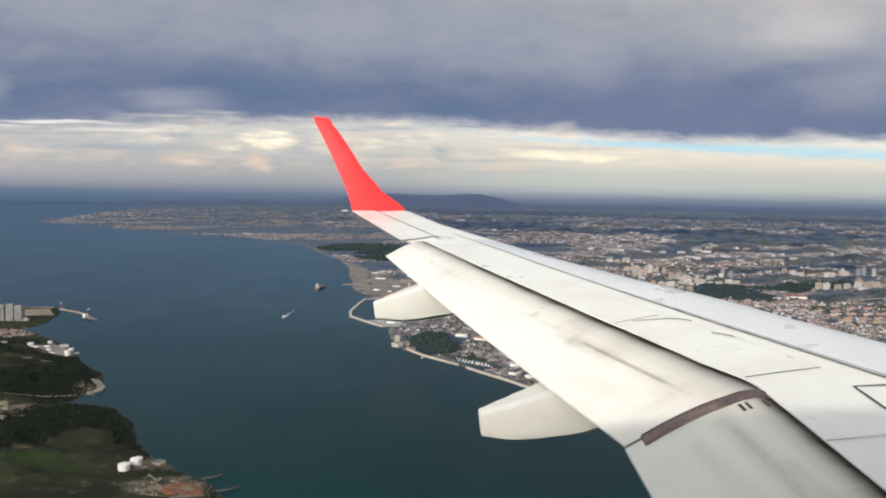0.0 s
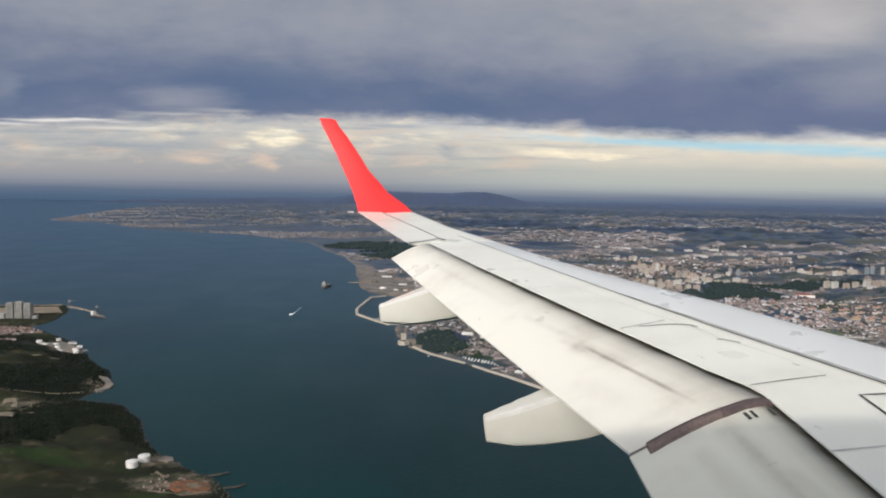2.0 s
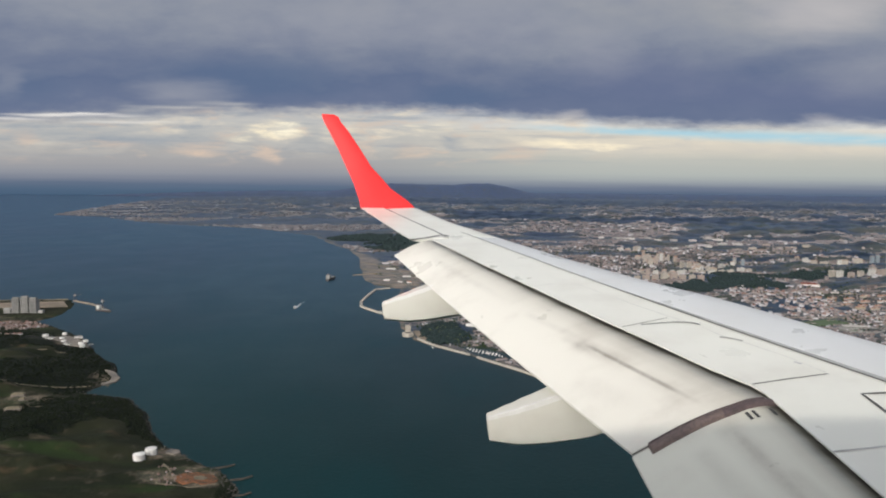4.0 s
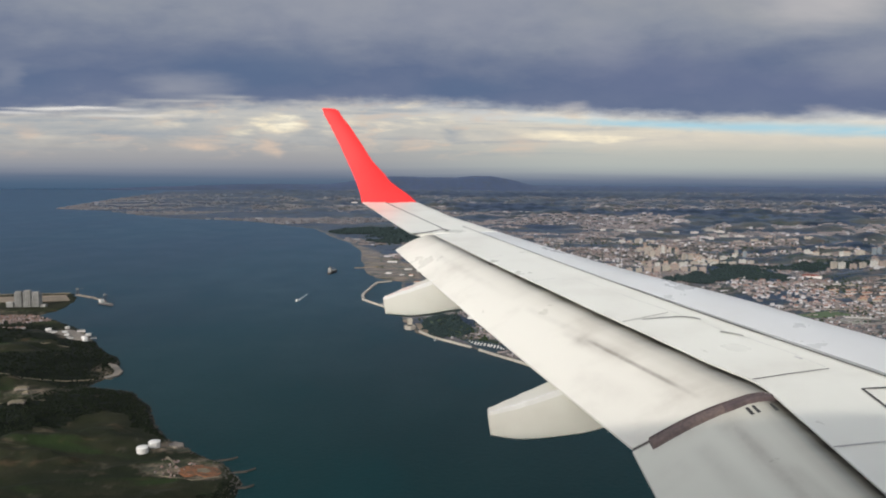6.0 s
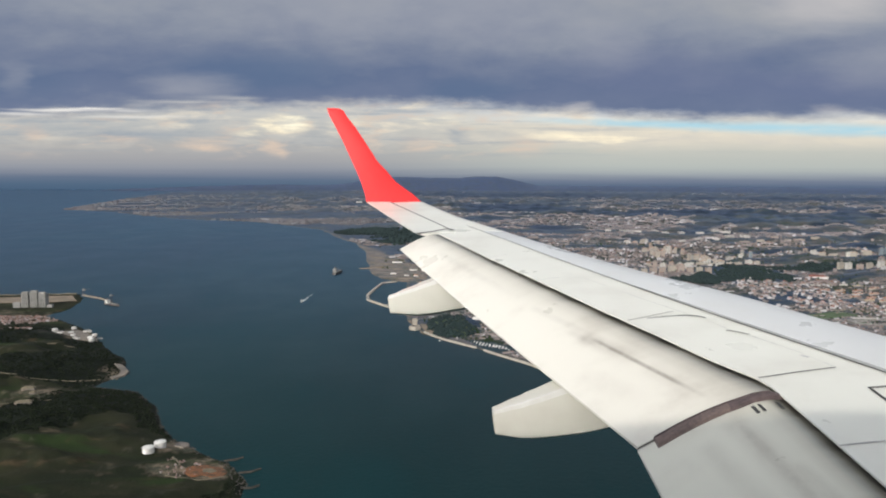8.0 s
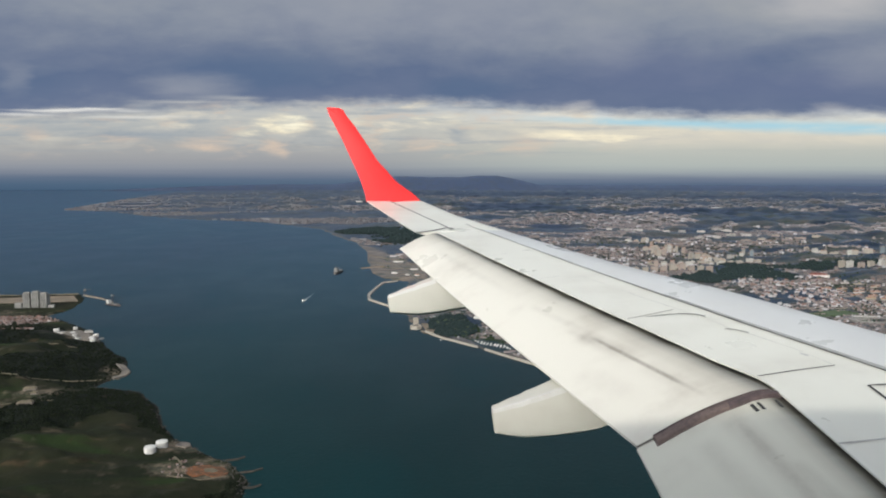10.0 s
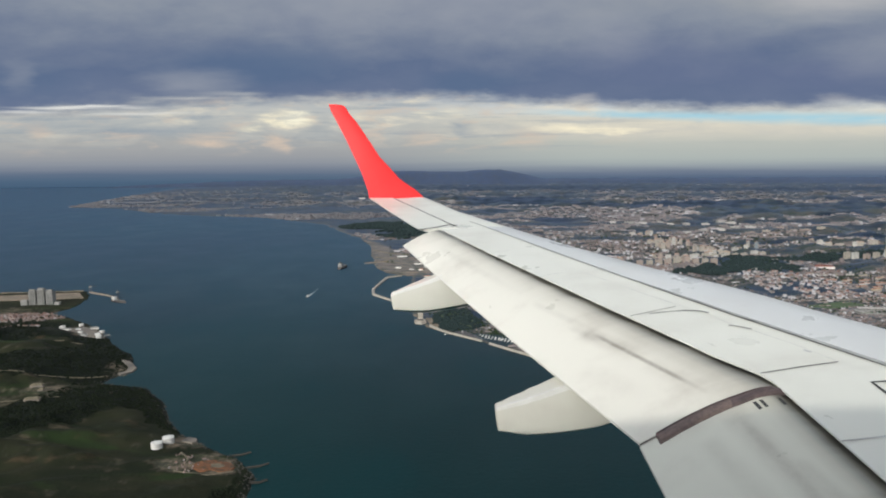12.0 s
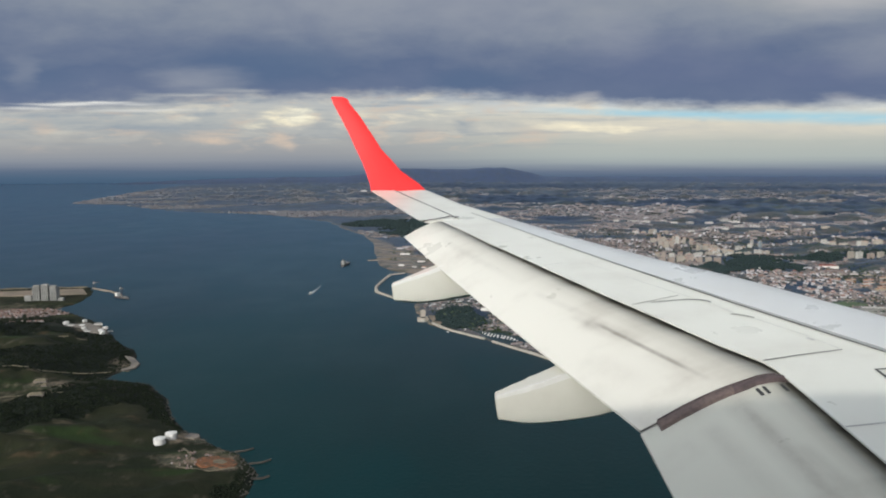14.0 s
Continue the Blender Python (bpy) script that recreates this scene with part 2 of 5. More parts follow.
    wisp = field(13.0, 80.0, 71.0, 9.0, 0.64, 0.5)
    curl = field(11.0, 40.0, 77.0, 8.0, 0.60, 0.6)
    cream = t.math("MULTIPLY", t.smooth(t.math("ADD", t.math("MULTIPLY", wisp, 0.45), t.math("MULTIPLY", curl, 0.55)), 0.47, 0.66), t.smooth(el, 0.035, 0.075))
    full = t.math("SUBTRACT", t.math("ADD", 0.40, t.math("MULTIPLY", t.smooth(az, -0.55, -0.2), 0.35)), t.math("MULTIPLY", t.smooth(az, 0.1, 0.4), 0.45))
    col = t.mix(t.math("MULTIPLY", cream, full), col, tone(238, 224, 202))
    blush = t.math("MULTIPLY", t.smooth(field(14.0, 60.0, 27.0, 7.0, 0.6, 0.4), 0.52, 0.68), t.math("MULTIPLY", t.smooth(el, 0.025, 0.05), 0.5))
    col = t.mix(t.math("MULTIPLY", blush, t.smooth(az, 0.35, 0.0)), col, ROSE)
    grain = t.math("ADD", 0.15, t.smooth(t.math("ADD", t.math("MULTIPLY", wisp, 0.5), t.math("MULTIPLY", curl, 0.5)), 0.36, 0.62))
    col = patches(col, wander, GAP_PATCHES, grain)
    # deck
    edge = t.ramp(t.math("ADD", 0.5, t.math("MULTIPLY", az, 0.877)), [(0.0, 0.090), (0.3, 0.102), (0.45, 0.110), (0.55, 0.102), (0.65, 0.092), (0.85, 0.088), (1.0, 0.090)])
    edge = shifted(shifted(edge, field(9.0, 26.0, 40.0, 8.0, 0.62), 0.034), field(26.0, 90.0, 44.0, 6.0, 0.6, 0.5), 0.016)
    over = t.math("SUBTRACT", el, edge)
    rise = t.math("ADD", shifted(shifted(shifted(over, broad, 0.15), billow, 0.07), field(24.0, 48.0, 91.0, 6.0, 0.6, 0.3), 0.04), t.math("MULTIPLY", az, 0.03))
    deck = t.ramp(t.math("MULTIPLY", t.math("ADD", rise, 0.02), 3.6), [
        (0.0, tone(128, 136, 153)), (0.12, tone(106, 118, 144)), (0.26, tone(98, 112, 140)), (0.42, tone(117, 127, 148)), (0.58, tone(138, 145, 158)),
        (0.78, tone(154, 158, 164)), (1.0, tone(176, 174, 174))])
    deck = patches(deck, wander, DECK_PATCHES, t.math("ADD", 0.5, t.math("MULTIPLY", billow, 0.8)))
    lilac = t.math("ADD", 0.16, t.math("MULTIPLY", t.smooth(az, -0.1, 0.4), 0.02))
    deck = t.mix(lilac, deck, t.mix(1.0, deck, (1.18, 1.02, 1.06), "MULTIPLY"))
    col = t.mix(t.smooth(over, -0.006, 0.020), col, deck)
    col = patches(col, pair(shifted(az, puff, 0.03), shifted(el, field(9.0, 40.0, 61.0, 6.0), 0.010)), THIN_STREAKS, t.smooth(streak, 0.3, 0.6))
    em = t.node("Emission")
    t.put(col, em.inputs["Color"])
    em.inputs["Strength"].default_value = 1.03
    t.t.links.new(em.outputs[0], t.out.inputs["Surface"])
    return t.m


def water_material():
    t = Tree("estuary_water")
    v = t.coords((1, 1, 1))
    big = t.noise(t.coords((0.006, 0.003, 1)), 1.0, 4.0)
    mid = t.noise(t.coords((0.03, 0.02, 1)), 1.0, 5.0)
    rip = t.noise(v, 0.9, 6.0)
    col = t.mix(t.smooth(big, 0.38, 0.62), (0.0012, 0.0155, 0.0170), (0.0018, 0.023, 0.0245))
    col = t.mix(t.math("MULTIPLY", t.smooth(mid, 0.5, 0.7), 0.4), col, (0.002, 0.030, 0.034))
    t.bump(rip, 0.25, 0.25)
    # blue sheen brightens the far water in place of distance haze
    t.bsdf.inputs["Sheen Weight"].default_value = 0.50
    t.bsdf.inputs["Specular Tint"].default_value = (0.55, 0.92, 1.0, 1)
    t.bsdf.inputs["Sheen Roughness"].default_value = 0.22
    t.bsdf.inputs["Sheen Tint"].default_value = (0.25, 0.44, 0.80, 1)
    return t.done(col, t.math("ADD", 0.42, t.math("MULTIPLY", mid, 0.2)), 0.0, 0.11)


def ground_material(name, wood_a, wood_b, field_a, field_b, sheen=0.31, open_land=0.44, grove_tints=((0.010, 0.021, 0.040), (0.018, 0.031, 0.053)), greens=((0.034, 0.050, 0.048), (0.048, 0.066, 0.058)), parched=1.0):
    t = Tree(name)
    big = t.noise(t.coords((0.020, 0.045, 0.03)), 1.0, 5.0, 0.6, 0.4)
    mid = t.noise(t.coords((0.10, 0.20, 0.1)), 1.0, 5.0, 0.6)
    fine = t.noise(t.coords(), 1.3, 5.0)
    far = t.noise(t.coords((0.004, 0.010, 0.01)), 1.0, 6.0, 0.65)
    wood = t.mix(fine, wood_a, wood_b)
    field = t.mix(mid, field_a, field_b)
    dry = t.mix(fine, (0.11, 0.08, 0.05), (0.19, 0.15, 0.11))
    col = t.mix(t.smooth(big, open_land, open_land + 0.16), wood, field)
    col = t.mix(t.math("MULTIPLY", t.math("MULTIPLY", t.smooth(mid, 0.60, 0.70), parched), t.smooth(far, 0.35, 0.6)), col, dry)
    lush = t.noise(t.coords((0.035, 0.11, 0.1)), 1.0, 4.0, 0.55, 0.6)
    col = t.mix(t.math("MULTIPLY", t.smooth(lush, 0.52, 0.62), t.smooth(big, open_land, open_land + 0.1)), col, t.mix(fine, *greens))
    bare = t.noise(t.coords((0.05, 0.09, 0.1)), 1.0, 4.0, 0.6, 0.5)
    col = t.mix(t.math("MULTIPLY", t.math("MULTIPLY", t.smooth(bare, 0.58, 0.66), parched), t.smooth(big, open_land, open_land + 0.1)), col, t.mix(fine, (0.060, 0.040, 0.024), (0.105, 0.070, 0.042)))
    at = t.node("Attribute", attribute_name="town")
    block = t.smooth(t.noise(t.coords((0.16, 0.22, 0.2)), 1.0, 6.0, 0.75), 0.40, 0.60)
    lots = t.mix(block, (0.046, 0.053, 0.056), (0.150, 0.128, 0.116))
    lots = t.mix(t.math("MULTIPLY", t.smooth(mid, 0.50, 0.58), 0.9), lots, (0.036, 0.050, 0.036))
    col = t.mix(at.outputs["Fac"], col, lots)
    at = t.node("Attribute", attribute_name="grove")
    col = t.mix(at.outputs["Fac"], col, t.mix(fine, grove_tints[0], grove_tints[1]))
    at = t.node("Attribute", attribute_name="sand")
    col = t.mix(at.outputs["Fac"], col, t.mix(t.smooth(t.math("ADD", t.math("MULTIPLY", mid, 0.7), t.math("MULTIPLY", fine, 0.3)), 0.42, 0.58), (0.060, 0.062, 0.046), (0.24, 0.188, 0.140)))
    t.bump(fine, 0.4, 0.3)
    # bluish sheen lifts ground seen at a low angle, imitating haze
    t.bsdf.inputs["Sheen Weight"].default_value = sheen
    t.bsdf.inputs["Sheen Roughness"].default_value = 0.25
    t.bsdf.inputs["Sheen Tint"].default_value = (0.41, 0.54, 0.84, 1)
    return t.done(col, 0.9, 0.0, 0.1)


def building_material(name, stops, rough=0.8):
    t = Tree(name)
    geo = t.node("NewGeometry")
    n = t.noise(t.coords(), 2.0, 4.0)
    col = t.ramp(geo.outputs["Random Per Island"], stops, "CONSTANT")
    col = t.mix(t.math("MULTIPLY", n, 0.35), col, (0.25, 0.23, 0.21))
    col = t.mix(1.0, col, (0.96, 0.985, 1.08), "MULTIPLY")
    return t.done(col, rough, 0.0, 0.2)


def foliage_material(name, lift, sheen, blue=1.8):
    t = Tree(name)
    geo = t.node("NewGeometry")
    col = t.ramp(geo.outputs["Random Per Island"], [(0.0, (0.010, 0.014, 0.009)), (0.35, (0.014, 0.019, 0.011)), (0.7, (0.012, 0.015, 0.011)), (0.9, (0.017, 0.021, 0.012))])
    col = t.mix(t.noise(t.coords(), 3.0, 4.0), col, (0.013, 0.017, 0.010))
    col = t.mix(1.0, col, (lift * 0.6, lift * 1.05, lift * blue), "ADD")
    # blue sheen on the leaves stands in for haze
    t.bsdf.inputs["Sheen Weight"].default_value = sheen
    t.bsdf.inputs["Sheen Tint"].default_value = (0.38, 0.48, 0.84, 1)
    return t.done(col, 0.95, 0.0, 0.05)


M_SKY = sky_material()
M_WATER = water_material()
# mainland fields and woods lean to blue, with haze put into the base
M_GROUND = ground_material("hazed_plain_and_wood", (0.020, 0.036, 0.060), (0.030, 0.048, 0.075), (0.048, 0.066, 0.062), (0.105, 0.100, 0.092))
# headland colours kept dark to paint in the cloud shadow over it
M_SCRUB = ground_material("shaded_headland_scrub", (0.010, 0.014, 0.008), (0.018, 0.021, 0.011), (0.015, 0.022, 0.010), (0.034, 0.030, 0.018), 0.0, 0.42, ((0.007, 0.010, 0.009), (0.012, 0.015, 0.010)), ((0.018, 0.031, 0.011), (0.027, 0.042, 0.014)), 0.55)
M_WALLS = building_material("house_walls", [(0.0, (0.235, 0.196, 0.172)), (0.2, (0.125, 0.108, 0.102)), (0.38, (0.285, 0.245, 0.220)),
                                            (0.55, (0.165, 0.135, 0.122)), (0.72, (0.085, 0.088, 0.096)), (0.86, (0.52, 0.50, 0.475))])
M_ROOFS = building_material("house_roofs", [(0.0, (0.25, 0.125, 0.085)), (0.26, (0.20, 0.125, 0.098)), (0.48, (0.14, 0.138, 0.14)),
                                            (0.72, (0.30, 0.255, 0.225)), (0.86, (0.60, 0.59, 0.575))])
# suburb colours greyed and blued to stand in for distance haze
M_PALE = building_material("hazed_suburb_walls", [(0.0, (0.205, 0.180, 0.172)), (0.2, (0.135, 0.126, 0.132)), (0.38, (0.255, 0.218, 0.200)), (0.55, (0.185, 0.158, 0.150)), (0.72, (0.090, 0.098, 0.118)), (0.90, (0.44, 0.425, 0.405))])
M_SLATE = building_material("hazed_suburb_roofs", [(0.0, (0.19, 0.13, 0.11)), (0.3, (0.15, 0.13, 0.125)), (0.55, (0.12, 0.125, 0.135)), (0.75, (0.20, 0.185, 0.175)), (0.94, (0.36, 0.35, 0.34))])
# duller copies for the cape and far plain: shade and haze in the colour
M_DULL = building_material("hazed_cape_walls", [(0.0, (0.135, 0.135, 0.140)), (0.25, (0.105, 0.108, 0.118)), (0.5, (0.155, 0.142, 0.140)), (0.75, (0.085, 0.092, 0.108)), (0.93, (0.26, 0.26, 0.26))])
M_FAR = building_material("hazed_plain_walls", [(0.0, (0.142, 0.134, 0.142)), (0.25, (0.110, 0.111, 0.126)), (0.5, (0.172, 0.158, 0.158)), (0.75, (0.078, 0.088, 0.114)), (0.95, (0.24, 0.235, 0.24))])
M_VILLA = building_material("villa_walls", [(0.0, (0.42, 0.39, 0.36)), (0.3, (0.30, 0.26, 0.23)), (0.6, (0.20, 0.17, 0.15)), (0.8, (0.56, 0.54, 0.51))])
M_TILES = building_material("villa_roofs", [(0.0, (0.30, 0.125, 0.08)), (0.3, (0.31, 0.165, 0.115)), (0.5, (0.17, 0.13, 0.115)), (0.72, (0.14, 0.135, 0.135)), (0.86, (0.46, 0.43, 0.40))])
M_HUT = building_material("village_walls", [(0.0, (0.27, 0.215, 0.175)), (0.35, (0.20, 0.148, 0.118)), (0.7, (0.33, 0.29, 0.26)), (0.9, (0.46, 0.435, 0.40))])
M_TILE = building_material("village_roofs", [(0.0, (0.24, 0.115, 0.08)), (0.4, (0.19, 0.105, 0.08)), (0.75, (0.29, 0.16, 0.12))])
# headland leaves left very dark, the cloud shadow being in their colour
M_WOOD = foliage_material("shaded_scrub_foliage", 0.0, 0.0)
# town trees lifted towards blue, as if seen through haze
M_PARK = foliage_material("hazed_park_foliage", 0.018, 0.04, 1.35)
M_LAWN = foliage_material("garden_foliage", 0.024, 0.0, 0.3)
M_CONCRETE = plain("concrete", (0.30, 0.295, 0.28), (0.20, 0.195, 0.19), 0.5, 0.85)
M_WHITE = plain("white_paint", (0.74, 0.73, 0.70), (0.58, 0.56, 0.53), 0.7, 0.5)
M_STONE = plain("quay_stone", (0.27, 0.23, 0.19), (0.14, 0.125, 0.11), 0.35, 0.9)
M_ROCK = plain("dark_rock", (0.075, 0.064, 0.053), (0.038, 0.035, 0.030), 1.2, 0.9)
M_WALLSTONE = plain("pale_masonry", (0.44, 0.40, 0.34), (0.32, 0.29, 0.25), 0.8, 0.9)
M_SAND = plain("sand", (0.26, 0.20, 0.15), (0.15, 0.125, 0.09), 0.1, 0.9)
M_EARTH = plain("orange_earth", (0.25, 0.096, 0.036), (0.060, 0.042, 0.026), 0.9, 0.9)
M_REDROOF = plain("red_sheeting", (0.25, 0.070, 0.055), (0.19, 0.065, 0.05), 0.8, 0.7)
M_TERRA = plain("terracotta", (0.42, 0.17, 0.09), (0.34, 0.15, 0.09), 0.8, 0.85)
M_GREEN = plain("pitch_grass", (0.07, 0.115, 0.055), (0.06, 0.09, 0.045), 0.3, 0.9)
M_STEEL = plain("dark_steel", (0.06, 0.06, 0.07), (0.10, 0.08, 0.07), 1.0, 0.6)
# hill colours are pushed to blue, painting the haze in front of them
M_HILL = ground_material("hazed_hills", (0.046, 0.070, 0.136), (0.058, 0.082, 0.148), (0.050, 0.074, 0.138), (0.064, 0.087, 0.150), 0.14)
M_FOAM = plain("foam", (0.85, 0.87, 0.87), (0.62, 0.67, 0.69), 1.5, 0.9)
M_MEADOW = plain("meadow", (0.036, 0.062, 0.022), (0.060, 0.074, 0.032), 0.15, 0.9)
M_TRACK = plain("dirt_track", (0.22, 0.18, 0.125), (0.10, 0.09, 0.06), 0.25, 0.9)
M_ASPHALT = plain("asphalt", (0.10, 0.10, 0.10), (0.14, 0.14, 0.13), 0.4, 0.9)


# ---- mesh helpers ----
def from_lists(name, verts, faces, materials, indices=None, smooth=False):
    me = bpy.data.meshes.new(name)
    me.from_pydata([tuple(v) for v in verts], [], faces)
    for m in materials:
        me.materials.append(m)
    if indices is not None:
        me.polygons.foreach_set("material_index", indices)
    me.polygons.foreach_set("use_smooth", [smooth] * len(me.polygons))
    me.update()
    return me


def part(name, bm, material, parent=None, label="", smooth=False):
    """One mesh object out of a bmesh or a mesh, under its thing."""
    if isinstance(bm, bmesh.types.BMesh):
        me = bpy.data.meshes.new(name)
        bmesh.ops.recalc_face_normals(bm, faces=bm.faces)
        for f in bm.faces:
            f.smooth = smooth
        bm.to_mesh(me)
        bm.free()
        me.materials.append(material)
    else:
        me = bm
    ob = new(name, me)
    ob.parent = parent
    return tagged(ob, label)


def empty(name, m, label, category, group=""):
    ob = new(name)
    ob.empty_display_size = 0.2
    ob.matrix_world = m
    return tagged(ob, label, category, group)


def add_box(bm, cx, cy, z0, w, d, h, rz=0.0, bevel=0.0, taper=1.0):
    """A box standing on z0."""
    m = Matrix.Translation((cx, cy, z0 + h / 2)) @ Matrix.Rotation(rz, 4, "Z") @ Matrix.Diagonal((w, d, h, 1))
    got = bmesh.ops.create_cube(bm, size=1, matrix=m)
    if taper != 1.0:
        for v in got["verts"]:
            if v.co.z > z0 + h / 2:
                v.co.x, v.co.y = cx + (v.co.x - cx) * taper, cy + (v.co.y - cy) * taper
    if bevel:
        bmesh.ops.bevel(bm, geom=list({e for v in got["verts"] for e in v.link_edges}), offset=bevel, segments=1, affect="EDGES")


def add_drum(bm, cx, cy, z0, r, h, seg=20, r2=None):
    bmesh.ops.create_cone(bm, cap_ends=True, segments=seg, radius1=r, radius2=r if r2 is None else r2, depth=h,
                          matrix=Matrix.Translation((cx, cy, z0 + h / 2)))


def loft(name, rings, material, parent=None, label="", smooth=True, close=True, soot_shade=None):
    """Skin through rings of equal length. The last argument: grime and painted gap shade from 0 to 1, a value for each
    point of a ring.
    """
    n = len(rings[0])
    verts = [p for r in rings for p in r]
    faces = []
    for i in range(len(rings) - 1):
        for j in range(n if close else n - 1):
            k = (j + 1) % n
            faces.append((i * n + j, i * n + k, (i + 1) * n + k, (i + 1) * n + j))
    if close:
        faces += [tuple(range(n))[::-1], tuple((len(rings) - 1) * n + j for j in range(n))]
    me = from_lists(name, verts, faces, [material], None, smooth)
    if soot_shade is not None:
        at = me.attributes.new("soot_shade", "FLOAT", "POINT")
        at.data.foreach_set("value", [s for _ in rings for s in soot_shade])
    bm = bmesh.new()
    bm.from_mesh(me)
    bmesh.ops.recalc_face_normals(bm, faces=bm.faces)
    for e in bm.edges:
        if len(e.link_faces) == 2 and e.calc_face_angle(0) > radians(38):
            e.smooth = False
    bm.to_mesh(me)
    bm.free()
    return part(name, me, None, parent, label)


def curve_at(table, s):
    """Value at s along rows of (s, value), gliding."""
    xs = [r[0] for r in table]
    ys = [r[1] for r in table]
    return float(np.interp(s, xs, ys))


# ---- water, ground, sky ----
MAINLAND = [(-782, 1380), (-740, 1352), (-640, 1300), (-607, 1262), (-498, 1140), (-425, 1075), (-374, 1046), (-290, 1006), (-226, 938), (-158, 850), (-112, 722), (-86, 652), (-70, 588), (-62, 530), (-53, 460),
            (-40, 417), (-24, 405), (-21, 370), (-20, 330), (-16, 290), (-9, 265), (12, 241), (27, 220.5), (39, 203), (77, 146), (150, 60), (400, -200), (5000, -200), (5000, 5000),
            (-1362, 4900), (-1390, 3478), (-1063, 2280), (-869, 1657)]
HEADLAND = [(-711.5, 292), (-299.5, 335), (-249.5, 344), (-219.5, 353), (-192.5, 355), (-179.5, 330), (-175.5, 309), (-177.5, 296), (-163.5, 286), (-139.5, 265), (-122.5, 241),
            (-106.5, 222), (-99.5, 209), (-102.5, 193), (-87.5, 189), (-77.5, 177), (-68.5, 161), (-61.5, 152), (-46.5, 140), (-39.5, 130), (-38.5, 110), (-51.5, 2), (-711.5, 2)]


def inside(poly, x, y):
    """Distance to the outline, positive within it."""
    x, y = np.asarray(x, float), np.asarray(y, float)
    best, within = np.full(x.shape, 1e9), np.zeros(x.shape, bool)
    for (ax, ay), (bx, by) in zip(poly, poly[1:] + poly[:1]):
        dx, dy = bx - ax, by - ay
        s = np.clip(((x - ax) * dx + (y - ay) * dy) / (dx * dx + dy * dy), 0, 1)
        best = np.minimum(best, np.hypot(x - ax - s * dx, y - ay - s * dy))
        if dy:
            within ^= ((ay > y) != (by > y)) & (x < ax + (y - ay) * dx / dy)
    return np.where(within, best, -best)


BASIN = [(8, 257), (19, 252), (29, 239), (19, 236), (13, 243)]      # yacht basin behind the sea wall


def fractal(x, y, scale, seed=0.0, octaves=4):
    return np.array([noise.fractal(Vector((a / scale, b / scale, seed)), 0.6, 2.1, octaves) for a, b in zip(np.ravel(x), np.ravel(y))]).reshape(np.shape(x))


def land_height(x, y):
    """Height of the ground over the water sheet, below nought under water."""
    x, y = np.asarray(x, float), np.asarray(y, float)
    r = np.hypot(x, y)
    jag = fractal(x, y, 14.0, 3.3) * 0.004 * r
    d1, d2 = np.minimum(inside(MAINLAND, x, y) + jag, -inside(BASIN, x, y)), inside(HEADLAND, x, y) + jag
    d = np.maximum(d1, d2)
    low = np.clip(d * 0.35, -2.0, 0.35)
    swell = fractal(x, y, 90.0, 7.1)
    bluff = np.clip(d2 / 16.0, 0, 1) * np.clip((275 - y) / 30.0, 0, 1)
    bluff = bluff * bluff * (3 - 2 * bluff)
    ravine = 0.5 + 0.5 * np.tanh(fractal(x * 0.7 + y * 0.4, y - x * 0.3, 26.0, 1.7) * 3.0)
    rise = bluff * (1.6 + 2.0 * ravine + 0.8 * swell)
    ridges = 0.5 + 0.5 * np.tanh(fractal(x * 0.5 + y * 0.25, y * 1.1 - x * 0.45, 30.0, 2.6, 3) * 3.2)
    rise = rise + np.clip((d2 - 14) / 26.0, 0, 1) * np.clip((268 - y) / 40.0, 0, 1) * 3.6 * ridges
    inland = np.clip((d1 - 30) / 500.0, 0, 1)
    rise = rise + np.where(d1 > 0, inland * (5.0 + 9.0 * swell), 0) + np.where(d1 > 0, np.clip(d1 / 40, 0, 1) * 0.6 * (1 + swell), 0)
    return np.where(d > 0, low + np.maximum(rise, 0), low)


def on_ground(x, y):
    return float(land_height([x], [y])[0]) - ALT


GROVES = [(182, 412, 30, 22), (242, 468, 62, 15), (200, 440, 26, 10), (150, 395, 20, 12), (-82, 800, 48, 50), (-20, 710, 60, 75), (390, 1215, 210, 130), (640, 1180, 170, 60), (150, 1480, 130, 210), (3, 278, 11, 21), (120, 880, 60, 40),
          (1350, 2350, 700, 300), (250, 2900, 600, 500), (1010, 1420, 240, 80), (420, 880, 120, 30), (350, 585, 70, 16), (270, 560, 40, 10), (510, 690, 90, 22)]


def wooded(x, y):
    out = np.full(np.shape(x), 9.0)
    for cx, cy, rx, ry in GROVES:
        out = np.minimum(out, np.hypot((x - cx) / rx, (y - cy) / ry))
    return out


SANDS = [(-90, 650), (-72, 585), (-62, 530), (-53, 460), (-40, 417), (-24, 405), (-12, 412), (-14, 462), (-40, 530), (-66, 610)]      # bare shore by the small basin


def built_up(x, y):
    """Above nought where the mainland is built over, in patches that grow with the distance."""
    near = fractal(x, y, 30.0, 12.0, 5) + 0.06
    mid = fractal(x * 0.55, y, 48.0, 6.0, 5) - 0.04
    far = fractal(x * 0.4, y, 150.0, 2.0, 5) - 0.05 - np.where(x < -60, 0.10, 0.0) - np.clip((y - 2300) / 1500.0, 0, 1) * 0.6
    field = np.where(y < 400, near, np.where(y < 700, mid, far))
    field = np.minimum(field, -inside(SANDS, x, y) * 0.05)
    return np.minimum(field, (wooded(x, y) - 1.05) * 2.0)


